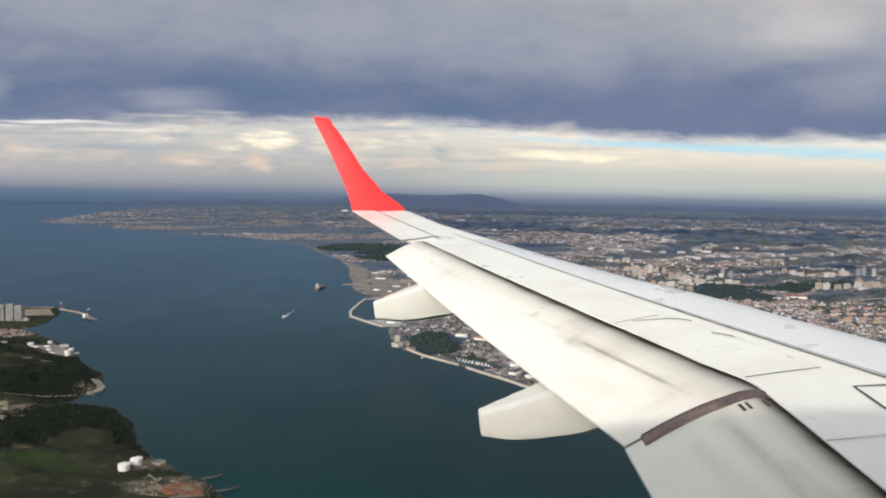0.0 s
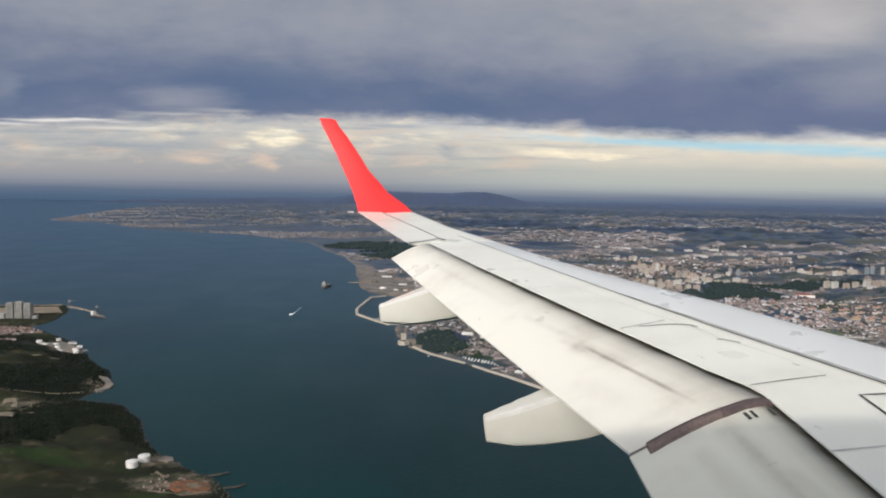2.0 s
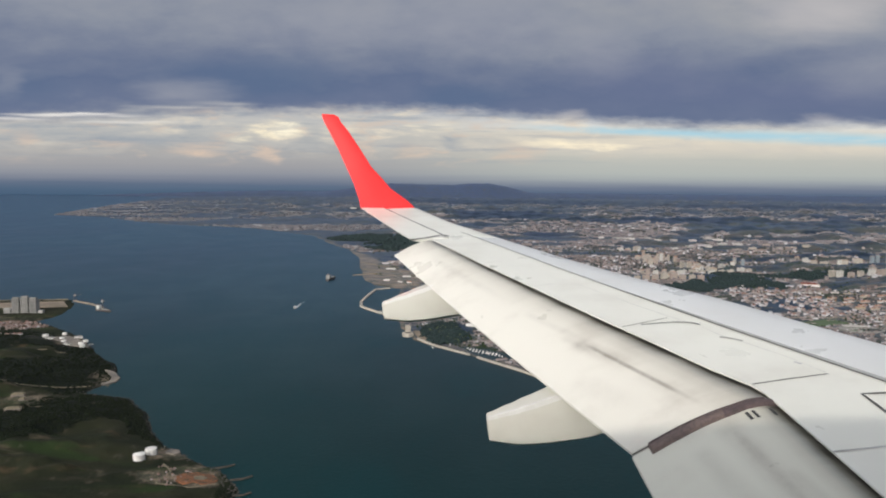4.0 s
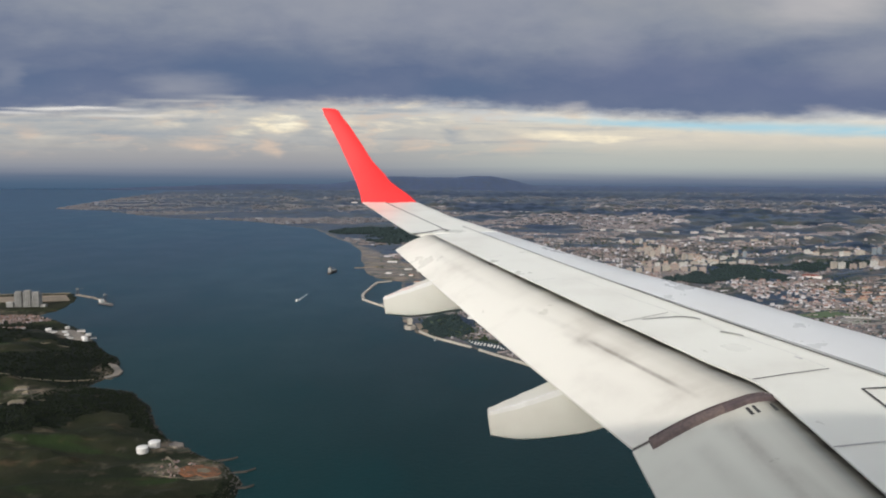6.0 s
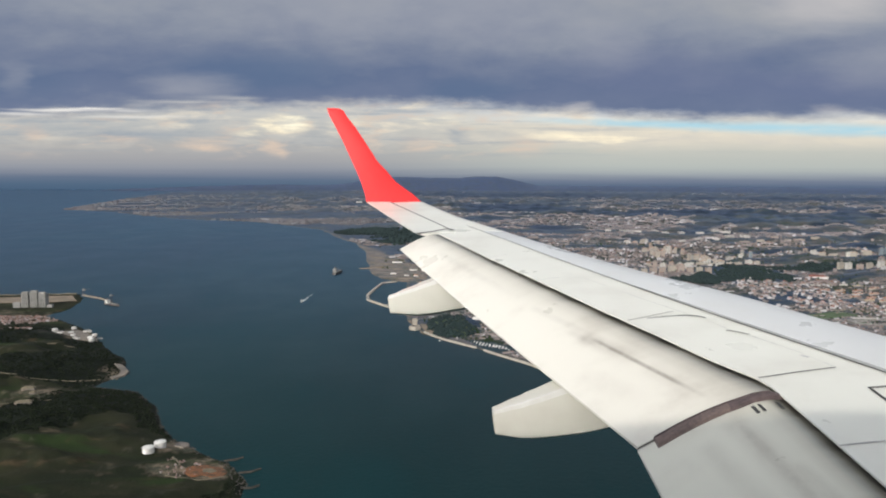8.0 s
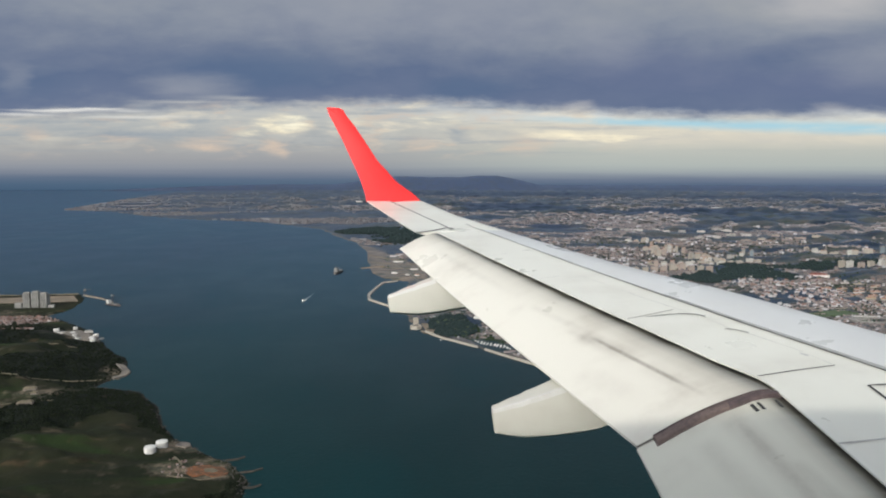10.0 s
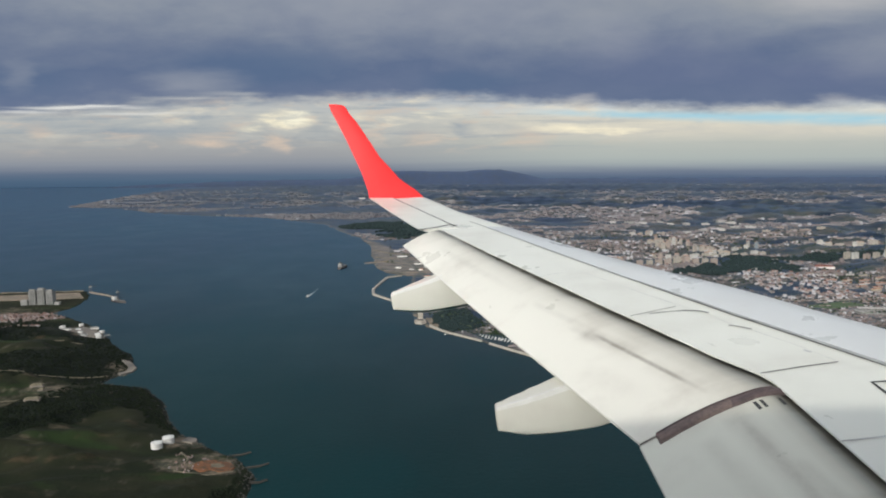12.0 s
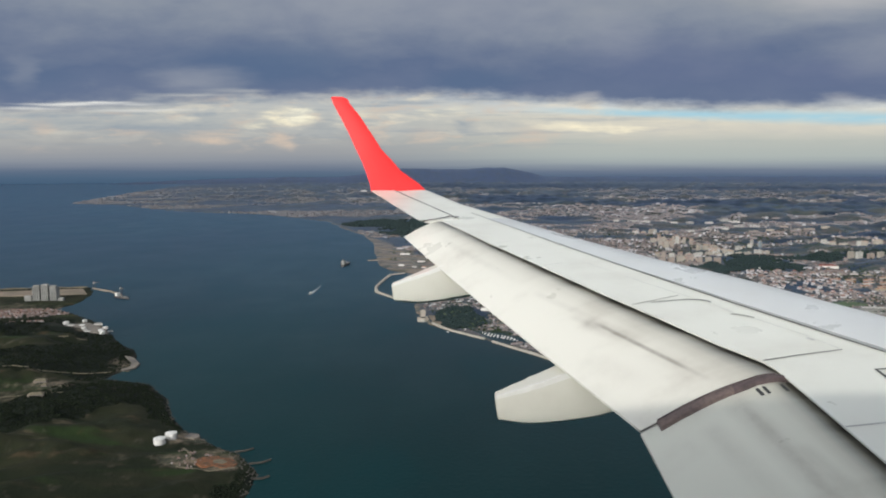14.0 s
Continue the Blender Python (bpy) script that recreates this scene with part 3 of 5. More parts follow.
# wooded gullies of the headland
GULLIES = [[(-92, 191), (-82, 187), (-66, 161), (-64, 154), (-73, 165), (-81, 169), (-87, 163), (-90, 150), (-95, 138), (-120, 118), (-150, 140), (-113, 165), (-107, 180), (-97, 187)],
           [(-174, 276), (-158, 274), (-124, 239), (-104, 217), (-100, 204), (-101, 194), (-114, 191), (-127, 187), (-165, 178), (-190, 200), (-144, 213), (-129, 216), (-127, 229), (-147, 243), (-158, 234), (-230, 262)]]


def scrub(x, y):
    """Above nought where the headland is overgrown or darkened along its cliffs."""
    gully = np.maximum(inside(GULLIES[0], x, y), inside(GULLIES[1], x, y))
    # the shadowed cliffs by the shore are drawn as a dark overgrown band
    cliff_shade = np.clip(1.3 - inside(HEADLAND, x, y) / 11.0, 0, 1) * np.clip((262 - y) / 20.0, 0, 1)
    worked = np.exp(-(((x + 51.5) / 9.0) ** 2 + ((y - 136) / 7.0) ** 2)) + np.exp(-(((x + 60.5) / 5.0) ** 2 + ((y - 147) / 5.0) ** 2))
    return 0.45 * fractal(x * 0.8 + y * 0.3, y, 24.0, 4.4) + np.clip(gully / 5.0, -0.45, 0.6) + 0.55 * cliff_shade - worked


az = np.radians(np.linspace(-46, 48, 560))
rad = np.concatenate([np.geomspace(70, 700, 330), np.geomspace(706, 4860, 130)])
gx, gy = np.outer(rad, np.sin(az)), np.outer(rad, np.cos(az))
gz = land_height(gx, gy) - ALT
na = len(az)
verts = np.stack([gx.ravel(), gy.ravel(), gz.ravel()], 1)
faces = [(i * na + j, i * na + j + 1, (i + 1) * na + j + 1, (i + 1) * na + j) for i in range(len(rad) - 1) for j in range(na - 1)
         if max(gz[i, j], gz[i, j + 1], gz[i + 1, j], gz[i + 1, j + 1]) > -ALT - 1.2]
shore = inside(HEADLAND, gx, gy) > -12
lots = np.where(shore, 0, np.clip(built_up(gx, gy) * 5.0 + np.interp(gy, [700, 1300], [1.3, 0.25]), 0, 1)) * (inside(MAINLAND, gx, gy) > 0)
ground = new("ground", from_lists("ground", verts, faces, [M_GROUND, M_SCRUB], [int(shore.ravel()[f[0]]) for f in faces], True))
grove = np.where(shore, 0, np.clip((1.0 - wooded(gx, gy) - 0.35 * fractal(gx, gy, 60.0, 5.5)) * 4.0, 0, 1)) * (inside(MAINLAND, gx, gy) > 0)
grove = np.where(shore, np.clip((scrub(gx, gy) - 0.02) * 5.0 + 0.3, 0, 1), grove)
land_use = ground.data.attributes.new("grove", "FLOAT", "POINT")
land_use.data.foreach_set("value", grove.ravel().astype(np.float32))
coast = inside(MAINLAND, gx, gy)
sand = np.where(shore, 0, np.clip(np.maximum(inside(SANDS, gx, gy) * 0.2 + 0.5, 1.4 - coast / (0.0025 * np.hypot(gx, gy) + 0.8)), 0, 1))
works = np.zeros_like(gx)
for cx, cy, rx, ry in ((-50.5, 135, 10, 7), (-59.5, 148, 5, 5), (-141.5, 257, 13, 9), (-101.5, 207, 5, 8), (-111.5, 180, 9, 6), (-226.5, 292, 60, 16), (-131.5, 167, 14, 4)):
    works = np.maximum(works, np.exp(-(((gx - cx) / rx) ** 2 + ((gy - cy) / ry) ** 2)))
sand = np.where(shore, np.clip(works * 1.6 + fractal(gx, gy, 5.0, 17.0) * 0.9 - 0.55, 0, 0.85), sand)
land_use = ground.data.attributes.new("sand", "FLOAT", "POINT")
land_use.data.foreach_set("value", sand.ravel().astype(np.float32))
land_use = ground.data.attributes.new("town", "FLOAT", "POINT")
land_use.data.foreach_set("value", lots.ravel().astype(np.float32))
tagged(ground, "dark green wooded headland and built-up far shore", "ground", kind="structure")

ring = [(4880 * math.sin(2 * math.pi * i / 96), 4880 * math.cos(2 * math.pi * i / 96), -ALT) for i in range(96)]
water = new("water", from_lists("water", ring, [tuple(range(96))[::-1]], [M_WATER]))
tagged(water, "dark teal estuary water with faint ripples", "water", kind="structure")

ring = [(4900 * math.sin(2 * math.pi * i / 192), 4900 * math.cos(2 * math.pi * i / 192)) for i in range(192)]
levels = [-90.0, 0.0, 400.0, 900.0, 1600.0]
verts = [(x, y, z) for z in levels for x, y in ring]
faces = [(k * 192 + i, k * 192 + (i + 1) % 192, (k + 1) * 192 + (i + 1) % 192, (k + 1) * 192 + i) for k in range(4) for i in range(192)]
backdrop = new("backdrop", from_lists("backdrop", verts, faces, [M_SKY], None, True))
tagged(backdrop, "grey lavender cloud deck over a bright hazy horizon gap", "sky", kind="structure")


def ridge(name, label, dist, a0, a1, height, foot, rough, seed):
    """A far range of hills: crest heights along the azimuth."""
    n, rings = 160, []
    for row in range(7):
        f = row / 6
        line = []
        for i in range(n):
            a = radians(a0 + (a1 - a0) * i / (n - 1))
            top = height(math.degrees(a)) + rough * noise.fractal(Vector((a * 40, seed, 0)), 0.6, 2.0, 4)
            z = (math.sin(f * math.pi / 2) ** 1.2) * top + rough * 0.6 * noise.fractal(Vector((a * 60, f * 3, seed)), 0.6, 2.0, 4) * (1 - f)
            rr = dist + f * foot
            line.append((rr * math.sin(a), rr * math.cos(a), -ALT - 1.0 + z))
        rings.append(line)
    verts = [p for r in rings for p in r]
    faces = [(k * n + i, k * n + i + 1, (k + 1) * n + i + 1, (k + 1) * n + i) for k in range(6) for i in range(n - 1)]
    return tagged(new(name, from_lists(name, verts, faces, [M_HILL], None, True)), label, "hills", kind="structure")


def main_range(a):
    broad = 1 / (1 + math.exp(-(a + 7.6) * 0.9)) / (1 + math.exp((a - 6.5) * 1.25))
    return 30 + 56 * broad + 8 * math.exp(-((a + 4.0) / 1.6) ** 2) + 14 * math.exp(-((a - 3.6) / 1.7) ** 2)


ridge("hill_range", "wooded mountain range on the horizon, tinted blue-grey for haze", 3900, -14.0, 10.0, main_range, 500, 4.0, 2.0)
ridge("low_hills", "low hills along the horizon, tinted dark blue for haze", 4200, -27.0, 48.0, lambda a: 38 * min(1, max(0, (a + 27) / 12)) ** 0.8, 450, 4.0, 5.0)

# ---- the airliner ----
airliner = empty("airliner", pose(0, 0, 0), "white airliner in flight with a red winglet and lowered flaps", "airliner")


def skin(x, y):
    """Upper face of the wing."""
    return -1.943 + 0.135 * y + 0.05 * x


LEADING = [(0.06, 5.83), (3.0, 4.22), (4.86, 3.202), (5.286, 2.952), (5.735, 2.717), (6.25, 2.433), (6.73, 2.112), (7.98, 1.434), (9.07, 0.873), (10.445, 0.185), (11.9, -0.365)]
LEADING = [(s, v - 0.004 * s) for s, v in LEADING]
SLAT = [(0.06, 5.08), (3.0, 3.50), (4.28, 2.82), (5.315, 2.285), (6.13, 1.885), (7.42, 1.28), (8.5, 0.79), (9.59, 0.287), (12.1, -0.75)]
TRAILING = [(0.06, 2.10), (3.09, 2.06), (4.155, 2.03), (4.31, 1.99), (4.59, 1.832), (5.13, 1.600), (5.76, 1.317), (6.66, 0.935), (7.834, 0.431), (9.18, -0.118)]
AILERON = [(9.18, -0.385), (9.915, -0.655), (12.12, -1.42)]
HINGE = [(9.18, 0.13), (9.5, 0.008), (11.65, -0.858), (12.12, -1.04)]


def wing_ring(y, front, back, thick, lip=0.010, nosed=1.0):
    """Section of the wing between two places along the flow, top first."""
    ch = front - back
    pts = []
    for u in (1.0, 0.92, 0.8, 0.65, 0.5, 0.36, 0.24, 0.14, 0.07, 0.03, 0.004, 0.0):
        x = front - u * ch
        drop = nosed * 0.030 * max(0.0, 1 - u / 0.24) ** 2
        pts.append((x, y, skin(x, y) - drop))
    nose = skin(front, y) - 0.030 * nosed
    pts += [(front + 0.030 * nosed, y, nose - 0.018), (front + 0.042 * nosed, y, nose - 0.055), (front + 0.03 * nosed, y, nose - 0.10)]
    for u in (0.1, 0.3, 0.6, 0.9):
        x = front - u * ch
        pts.append((x, y, skin(x, y) - thick * (0.8 if u == 0.1 else 1.0 if u < 0.5 else 0.7 if u < 0.8 else 0.15) - 0.06 * (u < 0.8)))
    pts.append((back, y, skin(back, y) - lip))
    return pts


spans = [0.06, 1.5, 3.0, 3.6, 4.155, 4.28, 4.59, 5.13, 5.315, 5.76, 6.13, 6.66, 7.42, 7.834, 8.5, 9.18]
loft("wing_box", [wing_ring(y, curve_at(SLAT, y), curve_at(TRAILING, y), 0.05 + 0.045 * (9.6 - y) / 2, nosed=0.0) for y in spans], M_WING, airliner, "white wing upper skin with faint streaks")
spans = [9.185, 9.5, 10.445, 11.2, 11.9]
loft("outer_wing", [wing_ring(y, curve_at(LEADING, y), curve_at(HINGE, y), 0.09, nosed=0.6) for y in spans], M_WING, airliner)


def slat_ring(y):
    front, back = curve_at(LEADING, y), curve_at(SLAT, y) + 0.004
    ch = front - back
    puffed = 0.055 * min(1.0, max(0.0, (9.18 - y) / 3.3))
    droop = 0.018 + 0.027 * min(1.0, (9.18 - y) / 1.5)
    pts = []
    for u in (1.0, 0.992, 0.75, 0.5, 0.3, 0.15, 0.05, 0.0):
        x = front - u * ch
        pts.append((x, y, skin(x, y) + 0.001 - droop * (1 - u) ** 2 + puffed * (1 - u * u)))
    z = skin(front, y) + 0.001 - droop + puffed
    pts += [(front + 0.02, y, z - 0.02), (front + 0.03, y, z - 0.06), (front, y, z - 0.13), (front - 0.5 * ch, y, z - 0.16), (back, y, z - 0.14), (back, y, z - 0.02)]
    return pts


loft("slat", [slat_ring(y) for y in (0.06, 1.5, 3.0, 4.28, 4.86, 5.315, 5.735, 6.13, 6.73, 7.42, 7.98, 8.5, 9.07, 9.18)], M_SLAT, airliner, "pale grey leading-edge slat")


def aileron_ring(y):
    front, back = curve_at(HINGE, y) - 0.012, curve_at(AILERON, y)
    top = [(back + (front - back) * s, y, skin(back + (front - back) * s, y) + 0.002) for s in (0.0, 0.3, 0.6, 1.0)]
    low = [(front, y, skin(front, y) - 0.07), (back + (front - back) * 0.4, y, skin(back, y) - 0.05), (back, y, skin(back, y) - 0.012)]
    return top + low


loft("aileron", [aileron_ring(y) for y in (9.22, 9.6, 10.5, 11.5, 12.1)], M_WING, airliner, "white aileron")

PROFILE = [(0.0, 0.0), (0.14, 0.077), (0.27, 0.155), (0.40, 0.224), (0.5, 0.272), (0.6, 0.315), (0.7, 0.350), (0.8, 0.388), (0.88, 0.403), (0.95, 0.408), (1.02, 0.402), (1.2, 0.35),
           (1.42, 0.24), (1.40, 0.15), (0.9, 0.10), (0.5, 0.04), (0.15, 0.0), (0.0, -0.018)]
# darkness along the profile: grime, then the shade under the wing edge
SOOT_SHADE = [0.0, 0.0, 0.01, 0.03, 0.06, 0.12, 0.22, 0.40, 0.66, 0.94, 1.0, 1.0, 1.0, 0.6, 0.2, 0.1, 0.0, 0.0]


def flap_ring(y, x0, z0, chord):
    return [(x0 + s * chord, y, z0 + h * chord) for s, h in PROFILE]


def outer_flap(e):
    """Trailing corner and chord of the outer flap, e from its inboard end to its outboard end."""
    sag = -0.03 * math.sin(math.pi * e)
    return 4.10 + 5.0 * e, 1.193 - 1.814 * e, -1.652 + 0.732 * e + sag, 0.857 - 0.357 * e


flap = loft("flap", [flap_ring(*outer_flap(i / 12)) for i in range(13)], M_FLAP, airliner, "lowered cream-white outer flap, dark with soot and painted shade along its gap", soot_shade=SOOT_SHADE)
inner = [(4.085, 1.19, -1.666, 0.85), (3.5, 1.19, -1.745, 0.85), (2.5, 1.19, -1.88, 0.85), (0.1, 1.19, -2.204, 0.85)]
inner_flap = loft("inner_flap", [flap_ring(*r) for r in inner], M_INNER, airliner, "lowered white inner flap", soot_shade=[s * s for s in SOOT_SHADE])


def flap_z(s):
    return curve_at(PROFILE[:13], s)


def seal(first, last):
    """Curved rubber end seal between the two flaps, narrower towards its top."""
    rings = []
    for i in range(first, last + 1):
        s = 0.115 + (1.0 - 0.115) * i / 14
        near = 4.003 + 0.042 * (i / 14) ** 1.5
        x, z = 1.193 + s * 0.857, -1.652 + flap_z(s) * 0.857
        rings.append([(x, near, z - 0.035), (x, near + 0.007, z + 0.004), (x, near + 0.02, z + 0.012), (x, 4.085, z + 0.012), (x, 4.10, z + 0.004), (x, 4.10, z - 0.035)])
    return rings


loft("seal_strip", seal(0, 8), M_SEAL, flap, "brown rubber end seal")
loft("seal_tip", seal(8, 14), M_SEAL_DARK, flap, "darkened top of the rubber seal")
# dark strip added for the shadow along the seal's outboard edge
loft("seal_edge_shade", [[(r[4][0], 4.090, r[4][2] - 0.002), (r[4][0], 4.092, r[4][2] + 0.013), (r[4][0], 4.100, r[4][2] + 0.013), (r[4][0], 4.104, r[4][2] - 0.012)] for r in seal(0, 13)], M_SEAL_DARK, flap, "dark strip for the shadow along the rubber seal")


def eased(rows, steps=4):
    """Rows of numbers with smooth ones put between them."""
    out, n = [], len(rows)
    for i in range(n - 1):
        p = [np.array(rows[min(max(k, 0), n - 1)]) for k in (i - 1, i, i + 1, i + 2)]
        for k in range(steps):
            f = k / steps
            v = p[1] + 0.5 * f * ((p[2] - p[0]) + f * (2 * p[0] - 5 * p[1] + 4 * p[2] - p[3] + f * (3 * (p[1] - p[2]) + p[3] - p[0])))
            v[0] = p[1][0] + f * (p[2][0] - p[1][0])
            out.append(tuple(v))
    return out + [rows[-1]]


def fairing(yc, rows):
    """Flap-track fairing: rows of place, top, foot and half width; its blunt end leans forward towards the foot."""
    rings = []
    rows = rows[:2] + eased(rows[1:])[1:]
    for x, top, foot, w in rows:
        h = top - foot
        lean = 0.022 * max(0.0, 1 - (x - rows[0][0]) / 0.35)
        rings.append([(x + lean * 0.1, yc - w, top - 0.12 * h), (x, yc - w * 0.96, top), (x, yc + w * 0.8, top + 0.06 * h), (x + lean * 0.1, yc + w, top - 0.05 * h), (x + lean * 0.6, yc + w * 0.98, foot + 0.35 * h),
                      (x + lean, yc + w * 0.7, foot + 0.07 * h), (x + lean, yc + w * 0.2, foot), (x + lean, yc - w * 0.3, foot), (x + lean, yc - w * 0.75, foot + 0.08 * h), (x + lean * 0.65, yc - w * 0.97, foot + 0.3 * h)])
    pod = loft("flap_fairing", rings, M_POD, airliner, "cream canoe-shaped flap track fairing")
    # white strip added for the light caught along the fairing's top edge
    lit_edge = []
    for x, top, foot, w in rows[:14]:
        h, yy = top - foot, yc - w
        lit_edge.append([(x, yy - 0.003, top - 0.095 * h), (x, yy - 0.003, top + 0.006), (x, yy + 0.02, top + 0.010), (x, yy + 0.02, top - 0.02)])
    loft("lit_edge", lit_edge, M_WHITE, pod, "white strip for the bright upper edge")
    return pod


fairing(7.84, [(-0.675, -1.368, -1.535, 0.040), (-0.666, -1.352, -1.550, 0.05), (-0.48, -1.283, -1.564, 0.08), (-0.30, -1.213, -1.569, 0.105), (0.04, -1.085, -1.522, 0.13), (0.5, -1.02, -1.42, 0.13), (1.1, -0.98, -1.2, 0.08)])
fairing(5.16, [(0.362, -1.797, -1.962, 0.040), (0.370, -1.782, -1.978, 0.05), (0.50, -1.734, -1.994, 0.075), (0.63, -1.683, -2.002, 0.10), (0.935, -1.562, -1.972, 0.13), (1.26, -1.48, -1.90, 0.14), (1.9, -1.42, -1.7, 0.1)])

for x, yy, z in ((-0.285, 8.175, -1.085), (0.745, 5.375, -1.50)):
    bm = bmesh.new()
    add_box(bm, x + 0.02, yy, z - 0.012, 0.06, 0.075, 0.028, 0.3, bevel=0.008)
    part("hinge_bracket", bm, M_FLAP, flap)

# winglet: trailing and leading places, span and height
rows = [(-1.415, -0.43, 12.1, 11.9, -0.398, -0.385, 0.05), (-1.455, -0.58, 12.2, 12.06, -0.25, -0.25, 0.055), (-1.557, -0.91, 12.36, 12.3, 0, -0.03, 0.055),
        (-1.645, -1.08, 12.46, 12.44, 0.18, 0.16, 0.05), (-1.74, -1.275, 12.55, 12.55, 0.36, 0.36, 0.045), (-1.89, -1.48, 12.65, 12.65, 0.67, 0.67, 0.04),
        (-2.07, -1.71, 12.76, 12.76, 1, 1, 0.033), (-2.185, -1.87, 12.82, 12.82, 1.2, 1.19, 0.028), (-2.23, -1.92, 12.85, 12.85, 1.315, 1.285, 0.02),
        (-2.23, -2, 12.86, 12.86, 1.335, 1.325, 0.008)]
rings = []
for back, front, yb, yf, zb, zf, th in rows:
    ring = []
    for s, k in ((0, 0.05), (0.25, 0.7), (0.55, 1.0), (0.82, 0.8), (0.96, 0.4), (1.0, 0.0), (0.96, -0.4), (0.82, -0.8), (0.55, -1.0), (0.25, -0.7), (0, -0.05)):
        x, yy, zz = back + s * (front - back), yb + s * (yf - yb), zb + s * (zf - zb)
        ring.append((x, yy - k * th * 0.8, zz + k * th * 0.35))
    rings.append(ring)
winglet = loft("winglet", rings, M_RED, airliner, "bright red upswept winglet")
bm = bmesh.new()
add_box(bm, -1.545, 12.08, -0.395, 0.11, 0.03, 0.022, bevel=0.006)
part("tail_light", bm, M_WHITE, winglet)


def ribbon(name, pts, width, material, parent, lift=0.004, height=skin):
    """A thin raised band along a line on a surface."""
    verts, faces = [], []
    dense = []
    for (ax, ay), (bx, by) in zip(pts, pts[1:]):
        n = max(2, int(math.hypot(bx - ax, by - ay) / 0.12))
        dense += [(ax + (bx - ax) * i / n, ay + (by - ay) * i / n) for i in range(n)]
    dense.append(pts[-1])
    for i, (x, y) in enumerate(dense):
        ax, ay = dense[max(0, i - 1)]
        bx, by = dense[min(len(dense) - 1, i + 1)]
        d = math.hypot(bx - ax, by - ay)
        nx, ny = -(by - ay) / d * width / 2, (bx - ax) / d * width / 2
        for s in (-1, 1):
            verts.append((x + s * nx, y + s * ny, height(x + s * nx, y + s * ny) + lift))
    faces = [(2 * i, 2 * i + 1, 2 * i + 3, 2 * i + 2) for i in range(len(dense) - 1)]
    return part(name, from_lists(name, verts, faces, [material]), None, parent)


ribbon("panel_seam", [(curve_at(SLAT, y) - 0.005, y) for y in (2.5, 3.0, 4.28, 5.315, 6.13, 7.42, 8.5, 9.59)], 0.0125, M_BLACK, airliner, 0.006)
ribbon("panel_seam", [(curve_at(HINGE, y) - 0.006, y) for y in (9.3, 9.5, 11.65, 12.0)], 0.020, M_LINE, airliner, 0.005)
# black band laid on the wing in place of the shaded opening
ribbon("flap_gap", [(-0.42, 9.20), (-0.2, 9.27), (0.0, 9.42), (0.11, 9.34)], 0.05, M_BLACK, airliner, 0.006)
ribbon("panel_seam", [(2.005, 4.285), (2.27, 4.345), (2.56, 4.398)], 0.0105, M_BLACK, airliner)
ribbon("panel_seam", [(2.05, 3.44), (2.32, 3.47), (2.7, 3.5)], 0.013, M_FAINT, airliner)
ribbon("panel_seam", [(1.476, 5.455), (1.608, 5.507), (1.736, 5.560), (1.896, 5.629)], 0.011, M_GRIME, airliner)
ribbon("panel_seam", [(1.637, 5.484), (1.794, 5.51), (1.90, 5.515)], 0.012, M_BLACK, airliner)
ribbon("panel_seam", [(1.90, 5.515), (1.962, 5.511), (2.047, 5.485), (2.095, 5.43)], 0.018, M_BLACK, airliner, 0.005)
ribbon("panel_seam", [(0.90, 6.70), (1.02, 6.76), (1.14, 6.79)], 0.012, M_SPAR, airliner)
ribbon("panel_seam", [(0.50, 7.74), (0.60, 7.79), (0.70, 7.82)], 0.014, M_SPAR, airliner)
ribbon("spar_line", [(1.30, 6.84), (1.356, 6.74), (1.574, 6.33), (1.723, 6.02), (1.897, 5.71), (2.088, 5.38), (2.179, 5.13), (2.282, 4.99), (2.452, 4.68), (2.55, 4.42)], 0.011, M_SPAR, airliner)
ribbon("latch", [(2.135, 5.13), (2.17, 5.121), (2.215, 5.09), (2.27, 5.035)], 0.020, M_GRIME, airliner, 0.006)
ribbon("latch", [(2.44, 4.61), (2.47, 4.565)], 0.022, M_FAINT, airliner, 0.006)
ribbon("walkway_marking", [(2.80, 4.09), (2.59, 4.084), (2.58, 3.66)], 0.020, M_BLACK, airliner, 0.005)
ribbon("leading_edge_mark", [(2.33, 6.36), (2.40, 6.24)], 0.03, M_LINE, airliner, 0.004, lambda x, y: skin(x, y) + 0.008)


def on_inner(x, y):
    s = (x - 1.19) / 0.85
    return -1.666 + (y - 4.085) * 0.135 + flap_z(s) * 0.85


for x, y in ((1.842, 4.0), (1.880, 4.0), (1.985, 3.998)):
    ribbon("black_stripe", [(x, y), (x + 0.002, y - 0.09)], 0.020, M_BLACK, inner_flap, 0.006, on_inner)

ribbon("flap_gap", [(1.192, 4.092), (1.31, 4.092)], 0.012, M_LINE, flap, 0.006, on_inner)

# fuselage round the seats, with the cabin window left open
n = 80
rings = []
for x, r in ((-16.0, 0.2), (-13.0, 0.85), (-9.0, 1.5), (-5.0, 1.5), (-2.5, 1.5), (-0.32, 1.5), (0.34, 1.5), (2.5, 1.5), (5.0, 1.5), (11.0, 1.5), (13.0, 1.15), (14.2, 0.2)):
    rings.append([(x, -1.35 + r * math.cos(2 * math.pi * i / n), -0.25 + r * math.sin(2 * math.pi * i / n)) for i in range(n)])
verts = [p for r in rings for p in r]
faces = [(k * n + i, k * n + (i + 1) % n, (k + 1) * n + (i + 1) % n, (k + 1) * n + i) for k in range(11) for i in range(n)
         if not (k == 5 and (i <= 4 or i >= n - 4))]
hull = part("fuselage", from_lists("fuselage", verts, faces, [M_HULL], None, True), None, airliner, "plain white fuselage skin")
